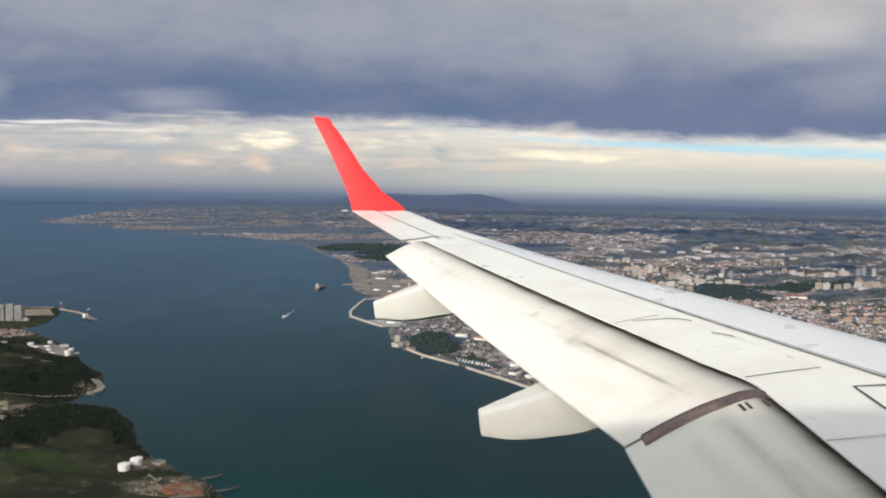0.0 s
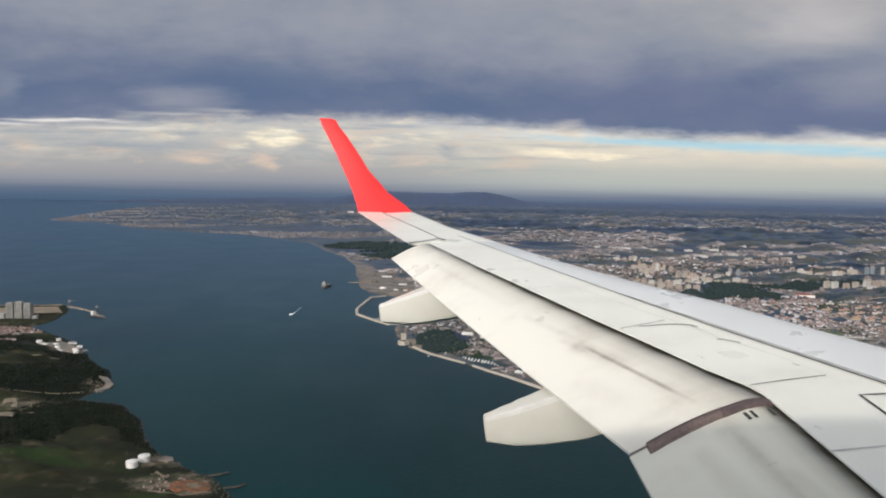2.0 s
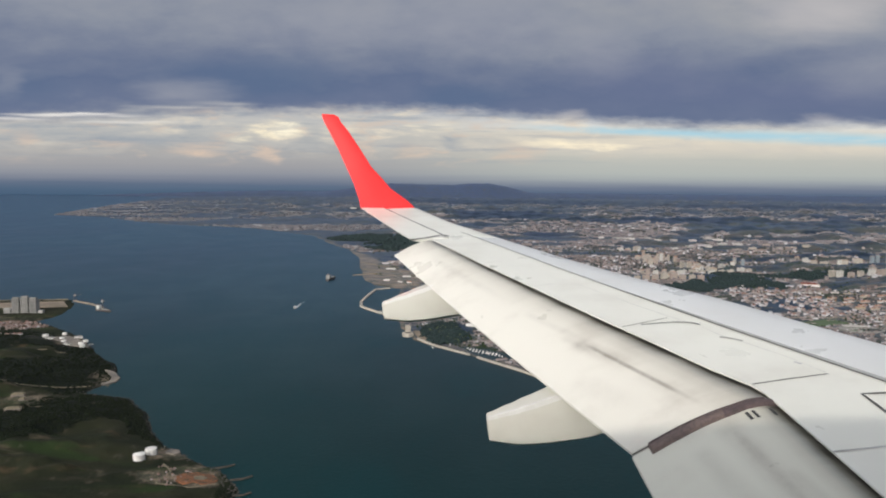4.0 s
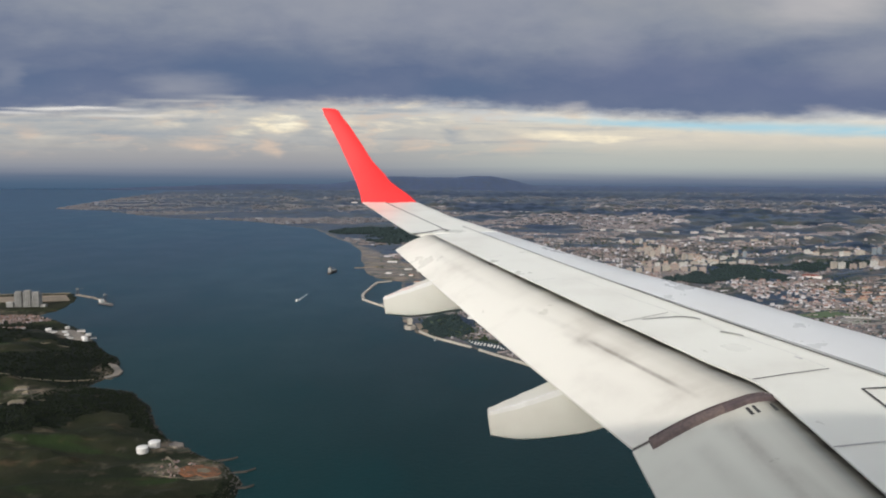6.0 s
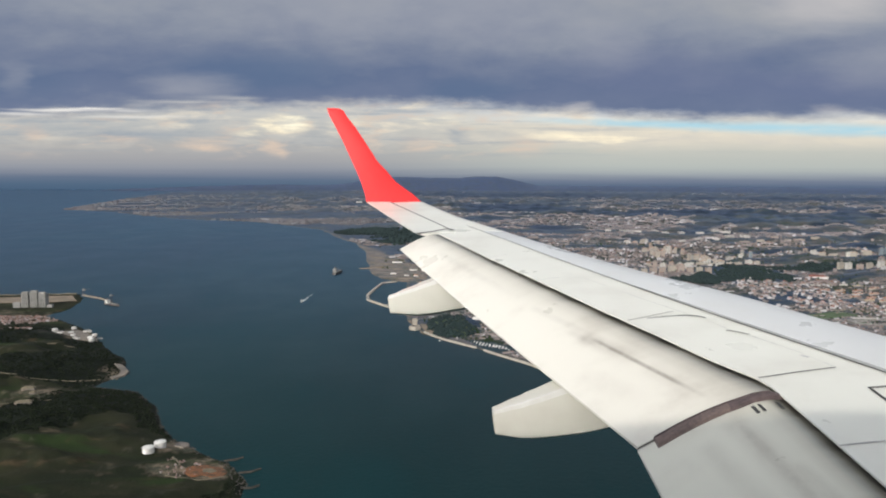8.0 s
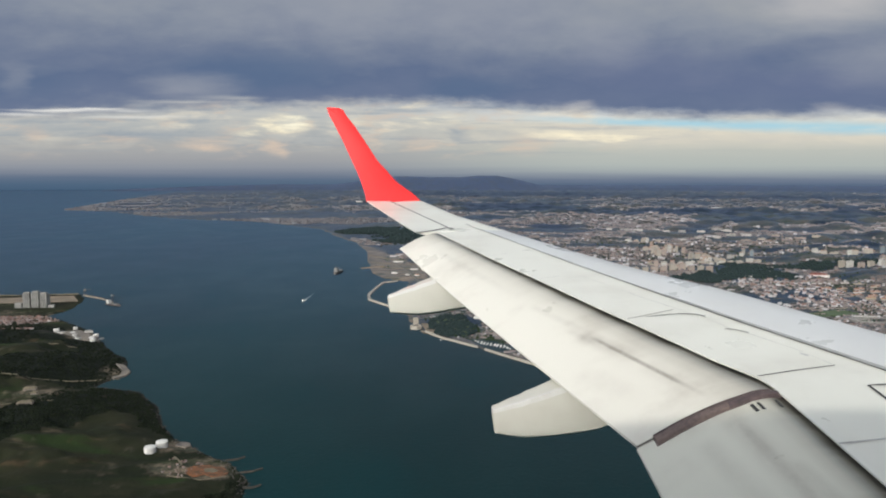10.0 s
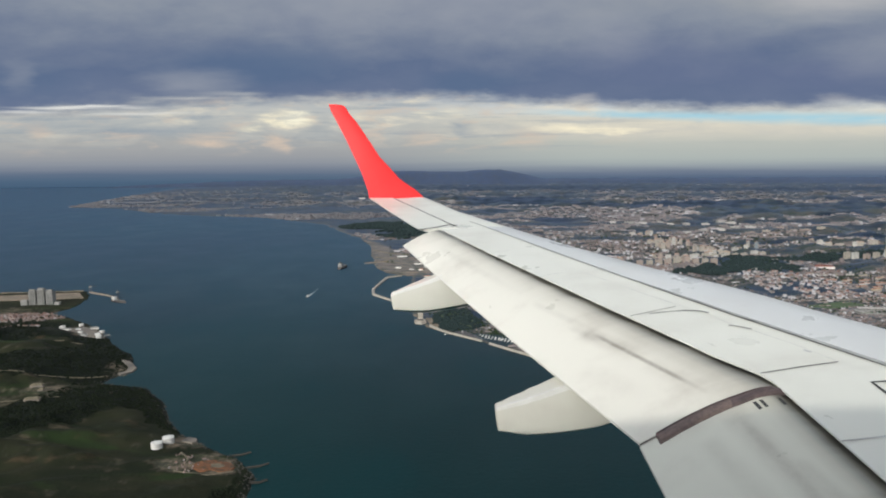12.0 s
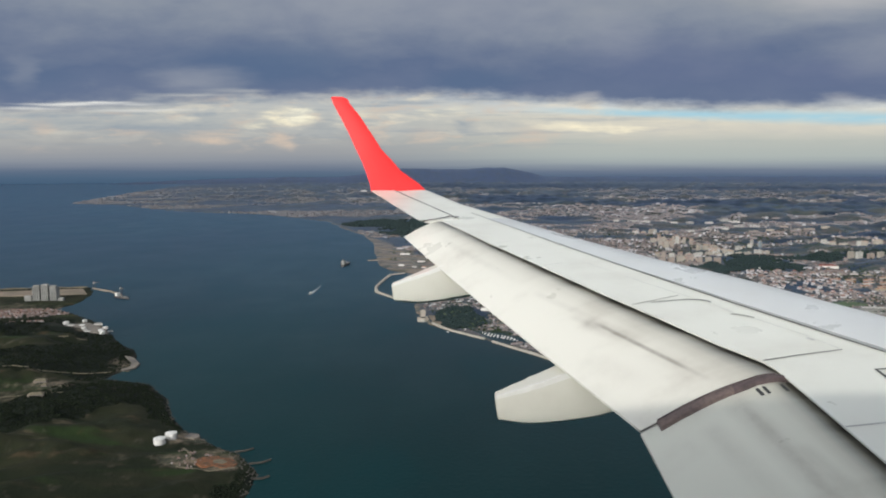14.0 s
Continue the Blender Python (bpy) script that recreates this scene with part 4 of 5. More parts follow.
thick = hull.modifiers.new("thickness", "SOLIDIFY")
thick.thickness = 0.03


# ---- towns and woods ----
rng = np.random.default_rng(11)


def blocks(name, label, category, x, y, w, d, h, turn, gable, mats):
    """Many houses in one mesh: walls and flat or pitched roofs."""
    z = land_height(x, y) - ALT - 0.3
    verts, faces, idx = [], [], []
    for i in range(len(x)):
        c, s = math.cos(turn[i]), math.sin(turn[i])
        b = len(verts)
        for zz in (z[i], z[i] + h[i] + 0.3):
            for ux, uy in ((-1, -1), (1, -1), (1, 1), (-1, 1)):
                px, py = ux * w[i] / 2, uy * d[i] / 2
                verts.append((x[i] + px * c - py * s, y[i] + px * s + py * c, zz))
        faces += [(b, b + 1, b + 5, b + 4), (b + 1, b + 2, b + 6, b + 5), (b + 2, b + 3, b + 7, b + 6), (b + 3, b, b + 4, b + 7)]
        idx += [0, 0, 0, 0]
        if gable[i]:
            top = z[i] + h[i] + 0.3 + 0.28 * d[i]
            for ux in (-0.5, 0.5):
                px = ux * w[i]
                verts.append((x[i] + px * c, y[i] + px * s, top))
            faces += [(b + 4, b + 5, b + 9, b + 8), (b + 6, b + 7, b + 8, b + 9), (b + 5, b + 6, b + 9), (b + 7, b + 4, b + 8)]
            idx += [1, 1, 0, 0]
        else:
            faces.append((b + 4, b + 5, b + 6, b + 7))
            idx.append(1)
    ob = new(name, from_lists(name, verts, faces, mats, idx))
    return tagged(ob, label, category, kind="stuff")


def town(count, near, far, spread, size, tall, longest=4.0):
    """Places of houses on the mainland, denser in patches."""
    u = rng.uniform(-0.62, 0.78, count)
    q = rng.uniform(1 / far, 1 / near, count)
    y = 1 / q
    x = u * y
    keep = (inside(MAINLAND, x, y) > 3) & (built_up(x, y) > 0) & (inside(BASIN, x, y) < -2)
    x, y = x[keep], y[keep]
    n = len(x)
    w = rng.uniform(size[0], size[1], n) * np.minimum(rng.choice([1, 1, 1, 1.7, 2.6, 4.0], n), longest)
    d = rng.uniform(size[0], size[1], n) * 0.55
    h = rng.uniform(tall[0], tall[1], n) * rng.choice([1, 1, 1, 1.7], n)
    turn = np.round(fractal(x, y, spread * 2, 9.0, 2) * 1.4, 1) + rng.choice([0, 0, 0, math.pi / 2], n)
    return x, y, w, d, h, turn


x, y, w, d, h, turn = town(60000, 680, 4300, 150.0, (2.2, 7.0), (0.5, 1.5), 1.7)
w, d = w * (y / 1100) ** 0.35, d * (y / 1100) ** 0.5
# farther groups take walls with more haze in their colour
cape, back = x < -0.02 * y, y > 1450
for name, label, pick, mats in (("far_suburbs", "far-off pale suburbs spread over the plain", ~cape & ~back, [M_PALE, M_SLATE]), ("horizon_suburbs", "suburbs below the hills, tinted blue-grey for haze", ~cape & back, [M_FAR, M_SLATE]),
                                ("cape_suburbs", "suburbs over the far cape, greyed for shade and haze", cape, [M_DULL, M_SLATE])):
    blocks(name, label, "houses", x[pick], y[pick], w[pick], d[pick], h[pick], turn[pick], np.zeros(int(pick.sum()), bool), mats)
x, y, w, d, h, turn = town(17000, 390, 700, 60.0, (0.9, 2.8), (0.5, 1.3))
blocks("town_houses", "pale town houses with terracotta and grey roofs", "houses", x, y, w, d, h, turn, w < 2.4, [M_WALLS, M_ROOFS])
x, y, w, d, h, turn = town(17000, 190, 400, 36.0, (0.5, 1.15), (0.35, 0.7))
blocks("shore_houses", "small white and orange-roofed houses near the shore", "houses", x, y, w, d, h, turn, w < 1.7, [M_WALLS, M_ROOFS])
n = 250
x, y = rng.uniform(158, 214, n), rng.uniform(312, 392, n)
keep = (x / y > 0.43) & (np.hypot((x - 182) / 30, (y - 412) / 22) > 1.05)
x, y = x[keep], y[keep]
n = len(x)
w = rng.uniform(1.0, 2.0, n)
blocks("villa_quarter", "close-set white houses with orange tiled roofs", "houses", x, y, w, w * 0.8, rng.uniform(0.6, 1.1, n), rng.uniform(-0.5, 0.6, n), rng.uniform(0, 1, n) < 0.8, [M_VILLA, M_TILES])


def village(name, label, cx, cy, rx, ry, count, tilt=0.0, size=1.0):
    """Houses of a village on the headland."""
    a, r = rng.uniform(0, 6.283, count), np.sqrt(rng.uniform(0, 1, count))
    px, py = rx * r * np.cos(a), ry * r * np.sin(a)
    x = cx + px * math.cos(tilt) - py * math.sin(tilt)
    y = cy + px * math.sin(tilt) + py * math.cos(tilt)
    keep = inside(HEADLAND, x, y) > 1.5
    x, y = x[keep], y[keep]
    n = len(x)
    w = rng.uniform(0.5, 1.2, n) * size
    return blocks(name, label, "houses", x, y, w, w * 0.75, rng.uniform(0.4, 0.7, n) * size, rng.uniform(0, 3.1, n), rng.uniform(0, 1, n) < 0.85, [M_HUT, M_TILE])


village("village_houses", "fishing village of orange-roofed houses behind the beach", -189.5, 284, 30, 9, 420, 0.15)
village("village_houses", "scattered houses among the headland fields", -203.5, 207, 20, 5, 90)
village("village_houses", "strung-out houses along a country lane", -201.5, 257, 45, 5, 130)
village("village_houses", "low sheds beside the quarry", -55, 134, 6, 5, 26, 0.0, 0.5)


def foliage(name, label, x, y, size, paint=M_PARK, flat=0.75):
    """Many tree crowns as small uneven clumps in one mesh."""
    bm = bmesh.new()
    bmesh.ops.create_icosphere(bm, subdivisions=1, radius=1)
    base = np.array([v.co[:] for v in bm.verts])
    tri = [tuple(v.index for v in f.verts) for f in bm.faces]
    bm.free()
    z = land_height(x, y) - ALT
    verts, faces = [], []
    for i in range(len(x)):
        b = len(verts)
        wob = 1 + rng.uniform(-0.3, 0.3, (len(base), 1))
        pts = base * wob * size[i] * np.array([1, 1, flat]) + np.array([x[i], y[i], z[i] + size[i] * flat * 0.6])
        verts += [tuple(p) for p in pts]
        faces += [tuple(b + k for k in t) for t in tri]
    ob = new(name, from_lists(name, verts, faces, [paint], None, False))
    return tagged(ob, label, "trees", kind="stuff")


n = 60000
q = rng.uniform(1 / 275, 1 / 95, n)
y = 1 / q
x = rng.uniform(-0.75, -0.15, n) * y
keep = (inside(HEADLAND, x, y) > 1.2) & (scrub(x, y) > 0.02) & (np.hypot((x + 141.5) / 15, (y - 256) / 13) > 1) & (np.hypot((x + 51.5) / 13, (y - 136) / 8) > 1)
x, y = x[keep][:17000], y[keep][:17000]
foliage("woodland", "scrub and pine wood on the headland, darkened for cloud shadow", x, y, rng.uniform(0.12, 0.40, len(x)) * (y / 190) ** 0.5, M_WOOD, 0.55)

xs, ys = [], []
for cx, cy, rx, ry in [g for g in GROVES if g[1] < 500 or g[0] < 50 and g[1] < 900]:
    n = 1600 if cy > 600 else 900 if cy > 300 else 420
    a, r = rng.uniform(0, 6.283, n), np.sqrt(rng.uniform(0, 1, n))
    xs.append(cx + rx * r * np.cos(a))
    ys.append(cy + ry * r * np.sin(a))
x, y = np.concatenate(xs), np.concatenate(ys)
keep = (inside(MAINLAND, x, y) > 2) & (wooded(x, y) + 0.9 * fractal(x, y, 16.0, 5.7) < 0.95)
x, y = x[keep], y[keep]
foliage("park_trees", "dark green parkland trees among the town", x, y, rng.uniform(0.8, 1.6, len(x)) * (y / 420) ** 0.8)
n = 14000
q = rng.uniform(1 / 900, 1 / 200, n)
y = 1 / q
x = rng.uniform(-0.1, 0.75, n) * y
keep = (inside(MAINLAND, x, y) > 5) & (fractal(x, y, 30.0, 8.8) > 0.0) & (y < 640) & (inside(SANDS, x, y) < np.where((y > 425) & (rng.uniform(0, 1, n) < 0.35), 40, -2))
x, y = x[keep], y[keep]
foliage("street_trees", "street and garden trees between the houses", x, y, rng.uniform(0.3, 0.8, len(x)) * (y / 420) ** 0.9, M_LAWN)


# ---- town blocks one by one ----
def apartment(x, y, w, d, h, turn, wall, roof):
    z = on_ground(x, y) - 0.3
    if h < 1.6:
        label = "long low terrace with a flat or tiled roof"
    else:
        label = "pale rendered apartment block in the town"
    ob = empty("apartment_building", pose(x, y, z, 0, 0, turn), label, "building", "apartment blocks")
    bm = bmesh.new()
    add_box(bm, 0, 0, 0, w, d, h)
    part("wall", bm, wall, ob)
    bm = bmesh.new()
    add_box(bm, 0, 0, h, w * 1.03, d * 1.03, 0.12)
    part("roof", bm, roof, ob)
    bm = bmesh.new()
    add_box(bm, w * 0.15, 0, h + 0.12, w * 0.25, d * 0.4, 0.35)
    part("stair_head", bm, wall, ob)
    floors = max(2, int(h / 0.45))
    for k in range(1, floors):
        bm = bmesh.new()
        add_box(bm, 0, -d / 2 - 0.03, k * h / floors, w * 0.9, 0.12, 0.10)
        part("balcony", bm, M_CONCRETE if wall is not M_CONCRETE else M_LIGHT, ob)
    return ob


M_CREAM = plain("cream_render", (0.40, 0.36, 0.305), (0.31, 0.275, 0.235), 0.8, 0.85)
M_LIGHT = plain("white_render", (0.52, 0.505, 0.475), (0.42, 0.405, 0.38), 0.8, 0.85)
M_PINK = plain("pink_render", (0.36, 0.285, 0.25), (0.29, 0.23, 0.20), 0.8, 0.85)
M_GLAZED = plain("blue_grey_glazing", (0.15, 0.20, 0.24), (0.22, 0.26, 0.29), 0.8, 0.35)
M_OCHRE = plain("ochre_render", (0.40, 0.335, 0.24), (0.33, 0.275, 0.20), 0.8, 0.85)
for cx, cy, rx, ry, count, wide, tall, walls in ((177, 546, 14, 14, 14, (1.6, 2.8), (3.5, 8.0), (M_CREAM, M_PINK, M_LIGHT)), (152, 468, 14, 14, 12, (1.8, 3.6), (2.0, 4.6), (M_PINK, M_CREAM, M_LIGHT)),
                                                 (205, 520, 24, 10, 10, (2.2, 4.0), (1.8, 3.8), (M_LIGHT, M_CREAM, M_CONCRETE)), (100, 460, 16, 20, 10, (2.5, 5.0), (2.0, 3.5), (M_PINK, M_CREAM)),
                                                 (234, 531, 4, 5, 3, (1.6, 2.4), (5.0, 7.0), (M_CONCRETE, M_GLAZED)), (322, 498, 6, 8, 4, (1.8, 2.6), (5.0, 7.0), (M_CONCRETE, M_GLAZED)),
                                                 (300, 520, 30, 14, 9, (3.0, 6.0), (2.0, 4.0), (M_CREAM, M_LIGHT)), (164, 534, 9, 12, 11, (2.4, 4.2), (3.0, 6.0), (M_CREAM, M_PINK, M_CREAM)),
                                                 (193, 505, 13, 12, 15, (2.6, 4.6), (2.6, 5.0), (M_CREAM, M_LIGHT, M_CREAM)), (184, 640, 16, 16, 10, (3.5, 6.0), (2.6, 4.4), (M_CREAM, M_PINK, M_LIGHT))):
    for k in range(count):
        a, r = rng.uniform(0, 6.283), math.sqrt(rng.uniform(0, 1))
        apartment(cx + rx * r * math.cos(a), cy + ry * r * math.sin(a), rng.uniform(*wide), rng.uniform(1.2, 1.8), rng.uniform(*tall), rng.uniform(-25, 25), walls[k % len(walls)], (M_CONCRETE, M_TERRA)[int(rng.integers(0, 2))])

# rows of like blocks: ends of the row, number, width, depth, height, turn, walls, roof
for x0, y0, x1, y1, count, w, d, h, turn, walls, roof in (
        (120, 432, 168, 434, 9, 4.0, 2.2, 4.2, 4, (M_PINK, M_CREAM, M_PINK), M_CONCRETE), (166, 482, 226, 494, 9, 4.6, 2.4, 3.4, 6, (M_CREAM, M_LIGHT, M_CREAM), M_CONCRETE),
        (262, 452, 284, 424, 7, 4.0, 2.2, 4.2, 12, (M_CREAM, M_LIGHT, M_PINK), M_CONCRETE), (286, 446, 318, 430, 6, 4.0, 2.2, 3.9, 10, (M_PINK, M_CREAM), M_CONCRETE),
        (212, 379, 244, 372, 5, 6.0, 1.5, 1.2, 18, (M_PINK, M_CREAM), M_TERRA), (214, 368, 246, 360, 5, 6.0, 1.5, 1.2, 18, (M_PINK, M_LIGHT), M_TERRA), (216, 357, 244, 350, 5, 5.6, 1.5, 1.2, 18, (M_PINK,), M_TERRA),
        (206, 392, 236, 390, 5, 5.0, 1.8, 1.1, 8, (M_OCHRE, M_LIGHT), M_CONCRETE), (214, 342, 234, 336, 4, 4.6, 1.6, 1.4, 14, (M_OCHRE, M_CREAM), M_TERRA), (206, 318, 226, 312, 3, 5.6, 1.8, 1.0, 10, (M_LIGHT,), M_LIGHT),
        (178, 398, 192, 400, 3, 4.4, 1.6, 0.9, 6, (M_LIGHT,), M_LIGHT), (280, 640, 350, 645, 6, 9.0, 4.0, 2.2, 3, (M_PINK, M_CREAM), M_CONCRETE),
        (190, 800, 296, 752, 8, 11.0, 6.0, 2.4, 0, (M_LIGHT, M_CONCRETE), M_LIGHT), (312, 770, 360, 765, 4, 12.0, 6.0, 2.4, 0, (M_LIGHT,), M_LIGHT), (236, 690, 300, 680, 5, 9.0, 5.0, 2.0, 2, (M_LIGHT, M_CONCRETE), M_LIGHT)):
    for k in range(count):
        s = k / (count - 1)
        apartment(x0 + (x1 - x0) * s + rng.uniform(-0.4, 0.4), y0 + (y1 - y0) * s + rng.uniform(-0.4, 0.4) * d * (1 if w < 8 else 4), w * rng.uniform(0.85 if w < 8 else 0.45, 1.1), d, h * rng.uniform(0.85, 1.15), turn + rng.uniform(-3, 3), walls[k % len(walls)], roof)


# ---- works on the headland ----
def storage_tank(x, y, r, h, group):
    ob = empty("storage_tank", pose(x, y, on_ground(x, y) - 0.1), "white cylindrical storage tank with a low cone roof", "tank", group)
    bm = bmesh.new()
    add_drum(bm, 0, 0, 0, r, h, 24)
    part("shell", bm, M_WHITE, ob)
    bm = bmesh.new()
    add_drum(bm, 0, 0, h, r * 1.02, r * 0.16, 24, r * 0.1)
    part("roof", bm, M_WHITE, ob)
    bm = bmesh.new()
    add_box(bm, r + 0.05, 0, 0, 0.1, 0.3, h + 0.1)
    part("ladder", bm, M_CONCRETE, ob)


for x, y, r, h in ((-152.5, 261, 1.1, 1.2), (-149.5, 269, 0.9, 1.0), (-140.5, 252, 0.9, 0.9), (-133.5, 251, 1.0, 1.2), (-131, 247, 1.0, 1.3), (-135.5, 258, 1.0, 0.9), (-144.5, 258, 1.0, 0.9)):
    storage_tank(x, y, r, h, "tank farm")
for x, y, r, h in ((-63, 145.5, 1.25, 1.35), (-64.3, 142.5, 1.25, 1.2)):
    storage_tank(x, y, r, h, "quayside tanks")


def works_hall(x, y, w, d, h, turn, roof=M_CONCRETE, wall=M_WHITE):
    ob = empty("works_hall", pose(x, y, on_ground(x, y) - 0.2, 0, 0, turn), "low pale industrial hall in the tank works", "building", "works halls")
    bm = bmesh.new()
    add_box(bm, 0, 0, 0, w, d, h, bevel=0.02)
    part("wall", bm, wall, ob)
    bm = bmesh.new()
    add_box(bm, 0, 0, h, w * 1.04, d * 1.06, 0.35, taper=0.6)
    part("roof", bm, roof, ob)


for x, y, w, d, h, turn in ((-146.5, 252, 3.2, 1.0, 0.6, 12), (-141.5, 264, 3, 1.6, 0.7, 30), (-137.5, 248, 2.6, 1.4, 0.5, 0), (-148.5, 256, 4, 0.7, 0.4, 10), (-131.5, 254, 2, 1.2, 0.6, 40),
                            (-114.5, 182, 3.2, 1.4, 0.7, 15), (-108.5, 170, 3.6, 1.5, 0.7, 18), (-111.5, 179, 1.6, 1.2, 0.6, 5), (-99.5, 201, 1.2, 0.8, 0.6, 20)):
    works_hall(x, y, w, d, h, turn, M_CONCRETE if y > 212 else M_TRACK, M_WHITE if y > 212 else M_STONE)


def silo_block():
    ob = empty("grain_silo", pose(-193.5, 316, on_ground(-193.5, 316) - 0.2, 0, 0, 4), "tall pale concrete grain silo block beside the beach", "silo")
    for k, (x, w, h) in enumerate(((-4.0, 3.3, 6.8), (0.0, 3.4, 7.3), (3.8, 3.1, 6.6))):
        bm = bmesh.new()
        add_box(bm, x, 0.6, 0, w, 3.0, h * 0.97)
        body = part("silo_tower", bm, M_CONCRETE, ob)
        for i in range(4):
            bm = bmesh.new()
            add_drum(bm, x - w / 2 + w * (i + 0.5) / 4, -0.9, 0, w / 8.2, h, 14)
            part("silo_cell", bm, M_CONCRETE, body)
        bm = bmesh.new()
        add_box(bm, x, 0, h, w * 0.8, 1.6, 0.8)
        part("gallery", bm, M_CONCRETE, body)
    bm = bmesh.new()
    add_box(bm, -7.6, -0.5, 0, 3.2, 2.2, 2.6, bevel=0.1)
    part("annex", bm, M_CONCRETE, ob)
    bm = bmesh.new()
    add_box(bm, 7.2, -0.5, 0, 2.4, 1.8, 1.5, bevel=0.1)
    part("annex", bm, M_CONCRETE, ob)


silo_block()


def sheet(name, pts, material, label, category, lift=0.25, thick=0.5, structure=True):
    """A low slab of ground over an outline."""
    bm = bmesh.new()
    top = [bm.verts.new((x, y, on_ground(x, y) + lift if on_ground(x, y) > -ALT else -ALT + lift)) for x, y in pts]
    low = [bm.verts.new((x, y, v.co.z - thick)) for (x, y), v in zip(pts, top)]
    bm.faces.new(top)
    bm.faces.new(low[::-1])
    for i in range(len(pts)):
        j = (i + 1) % len(pts)
        bm.faces.new((top[i], low[i], low[j], top[j]))
    ob = part(name, bm, material)
    return tagged(ob, label, category, kind="structure" if structure else "")


def strip(name, pts, width, material, label, category, lift=0.12, wall=False):
    """A road, track or mole along a line, following the ground."""
    verts, faces, dense = [], [], []
    for (ax, ay), (bx, by) in zip(pts, pts[1:]):
        n = max(1, int(math.hypot(bx - ax, by - ay) / 3.0))
        dense += [(ax + (bx - ax) * i / n, ay + (by - ay) * i / n) for i in range(n)]
    dense.append(pts[-1])
    for i, (x, y) in enumerate(dense):
        ax, ay = dense[max(0, i - 1)]
        bx, by = dense[min(len(dense) - 1, i + 1)]
        dd = math.hypot(bx - ax, by - ay)
        nx, ny = -(by - ay) / dd * width / 2, (bx - ax) / dd * width / 2
        z = max(on_ground(x, y), -ALT) + lift
        for s in (-1, 1):
            verts.append((x + s * nx, y + s * ny, z))
        for s in (-1.3, 1.3):
            verts.append((x + s * nx, y + s * ny, z - lift - 0.6))
    for i in range(len(dense) - 1):
        b = 4 * i
        faces += [(b, b + 1, b + 5, b + 4), (b + 2, b, b + 4, b + 6), (b + 1, b + 3, b + 7, b + 5)]
    ob = part(name, from_lists(name, verts, faces, [material]), None)
    return tagged(ob, label, category, kind="structure")


def ship_loader(x, y, turn):
    ob = empty("ship_loader", pose(x, y, max(on_ground(x, y), -ALT) + 0.6, 0, 0, turn), "tall grey steel grain loader on the pier", "crane", "ship loaders")
    for ux, uy in ((-0.5, -0.4), (0.5, -0.4), (0.5, 0.4), (-0.5, 0.4)):
        bm = bmesh.new()
        add_box(bm, ux, uy, 0, 0.12, 0.12, 2.6, taper=0.7)
        part("leg", bm, M_STEEL, ob)
    bm = bmesh.new()
    add_box(bm, 0, 0, 2.5, 1.2, 1.0, 0.7, bevel=0.06)
    part("cab", bm, M_CONCRETE, ob)
    bm = bmesh.new()
    add_box(bm, 1.4, 0, 2.9, 3.2, 0.22, 0.22, bevel=0.04)
    part("boom", bm, M_STEEL, ob)
    bm = bmesh.new()
    add_box(bm, 0, 0, 3.2, 0.2, 0.2, 1.3, taper=0.4)
    part("mast", bm, M_STEEL, ob)


strip("beach", [(-301.5, 336), (-251.5, 343), (-219.5, 352), (-194.5, 354)], 2.2, M_TRACK, "pale sandy beach along the outer spit", "beach", 0.3)
sheet("sand_flat", [(-281.5, 332), (-226.5, 340), (-193.5, 348), (-182.5, 332), (-201.5, 328), (-246.5, 322), (-281.5, 314)], M_SAND, "dry brown sandy flats behind the beach", "ground", 0.2)
strip("pier", [(-189.5, 350), (-174.5, 340), (-163.5, 329)], 0.2, M_STONE, "long thin loading pier over the water", "pier", 0.9)
ship_loader(-188, 349, 20)
ship_loader(-165.5, 332, -30)
sheet("quay", [(-107, 215), (-104.4, 215.2), (-99.2, 208.4), (-98.6, 204.2), (-100.6, 200.8), (-101.8, 201.6), (-100.6, 204.6), (-101.8, 208.6)], M_STONE, "pale stone quay at the foot of the headland", "quay", 0.45)
strip("shore_road", [(-103.5, 199), (-109.5, 195), (-116.5, 192), (-129.5, 188)], 0.45, M_TRACK, "pale dirt road down to the quay", "road")
strip("field_track", [(-103.5, 174), (-115.5, 170), (-133.5, 165), (-151.5, 154)], 0.3, M_TRACK, "dirt track between green fields", "road")
strip("field_track", [(-129.5, 234), (-161.5, 228), (-201.5, 224), (-241.5, 217)], 0.3, M_TRACK, "dirt track between green fields", "road")
sheet("works_yard", [(-151.5, 263), (-146.5, 267), (-135.5, 257), (-129, 248), (-135.5, 246.5), (-143.5, 252), (-148.5, 256)], M_STONE, "grey yard round the storage tanks", "yard", 0.12)
sheet("quarry", [(-51.6, 135.4), (-49.4, 136.6), (-46.4, 136.2), (-44.6, 134.4), (-44.8, 132.0), (-46.6, 130.6), (-48.6, 131.4), (-50.4, 130.2), (-52.4, 131.6), (-52.6, 133.6)], M_EARTH, "bare orange earth quarry floor above the shore", "quarry", 0.2)
sheet("quarry", [(-49.6, 134.2), (-48.0, 134.9), (-46.6, 134.0), (-47.2, 132.6), (-49.0, 132.6)], M_TRACK, "trampled pale floor within the quarry", "quarry", 0.32)
sheet("quay", [(-61, 151.4), (-58.7, 150.6), (-57.9, 148.8), (-58.5, 147), (-60.9, 147.6)], M_STONE, "grey concrete quay beside the tanks", "quay", 0.3)
n = 700
s = rng.uniform(0, 1, n)
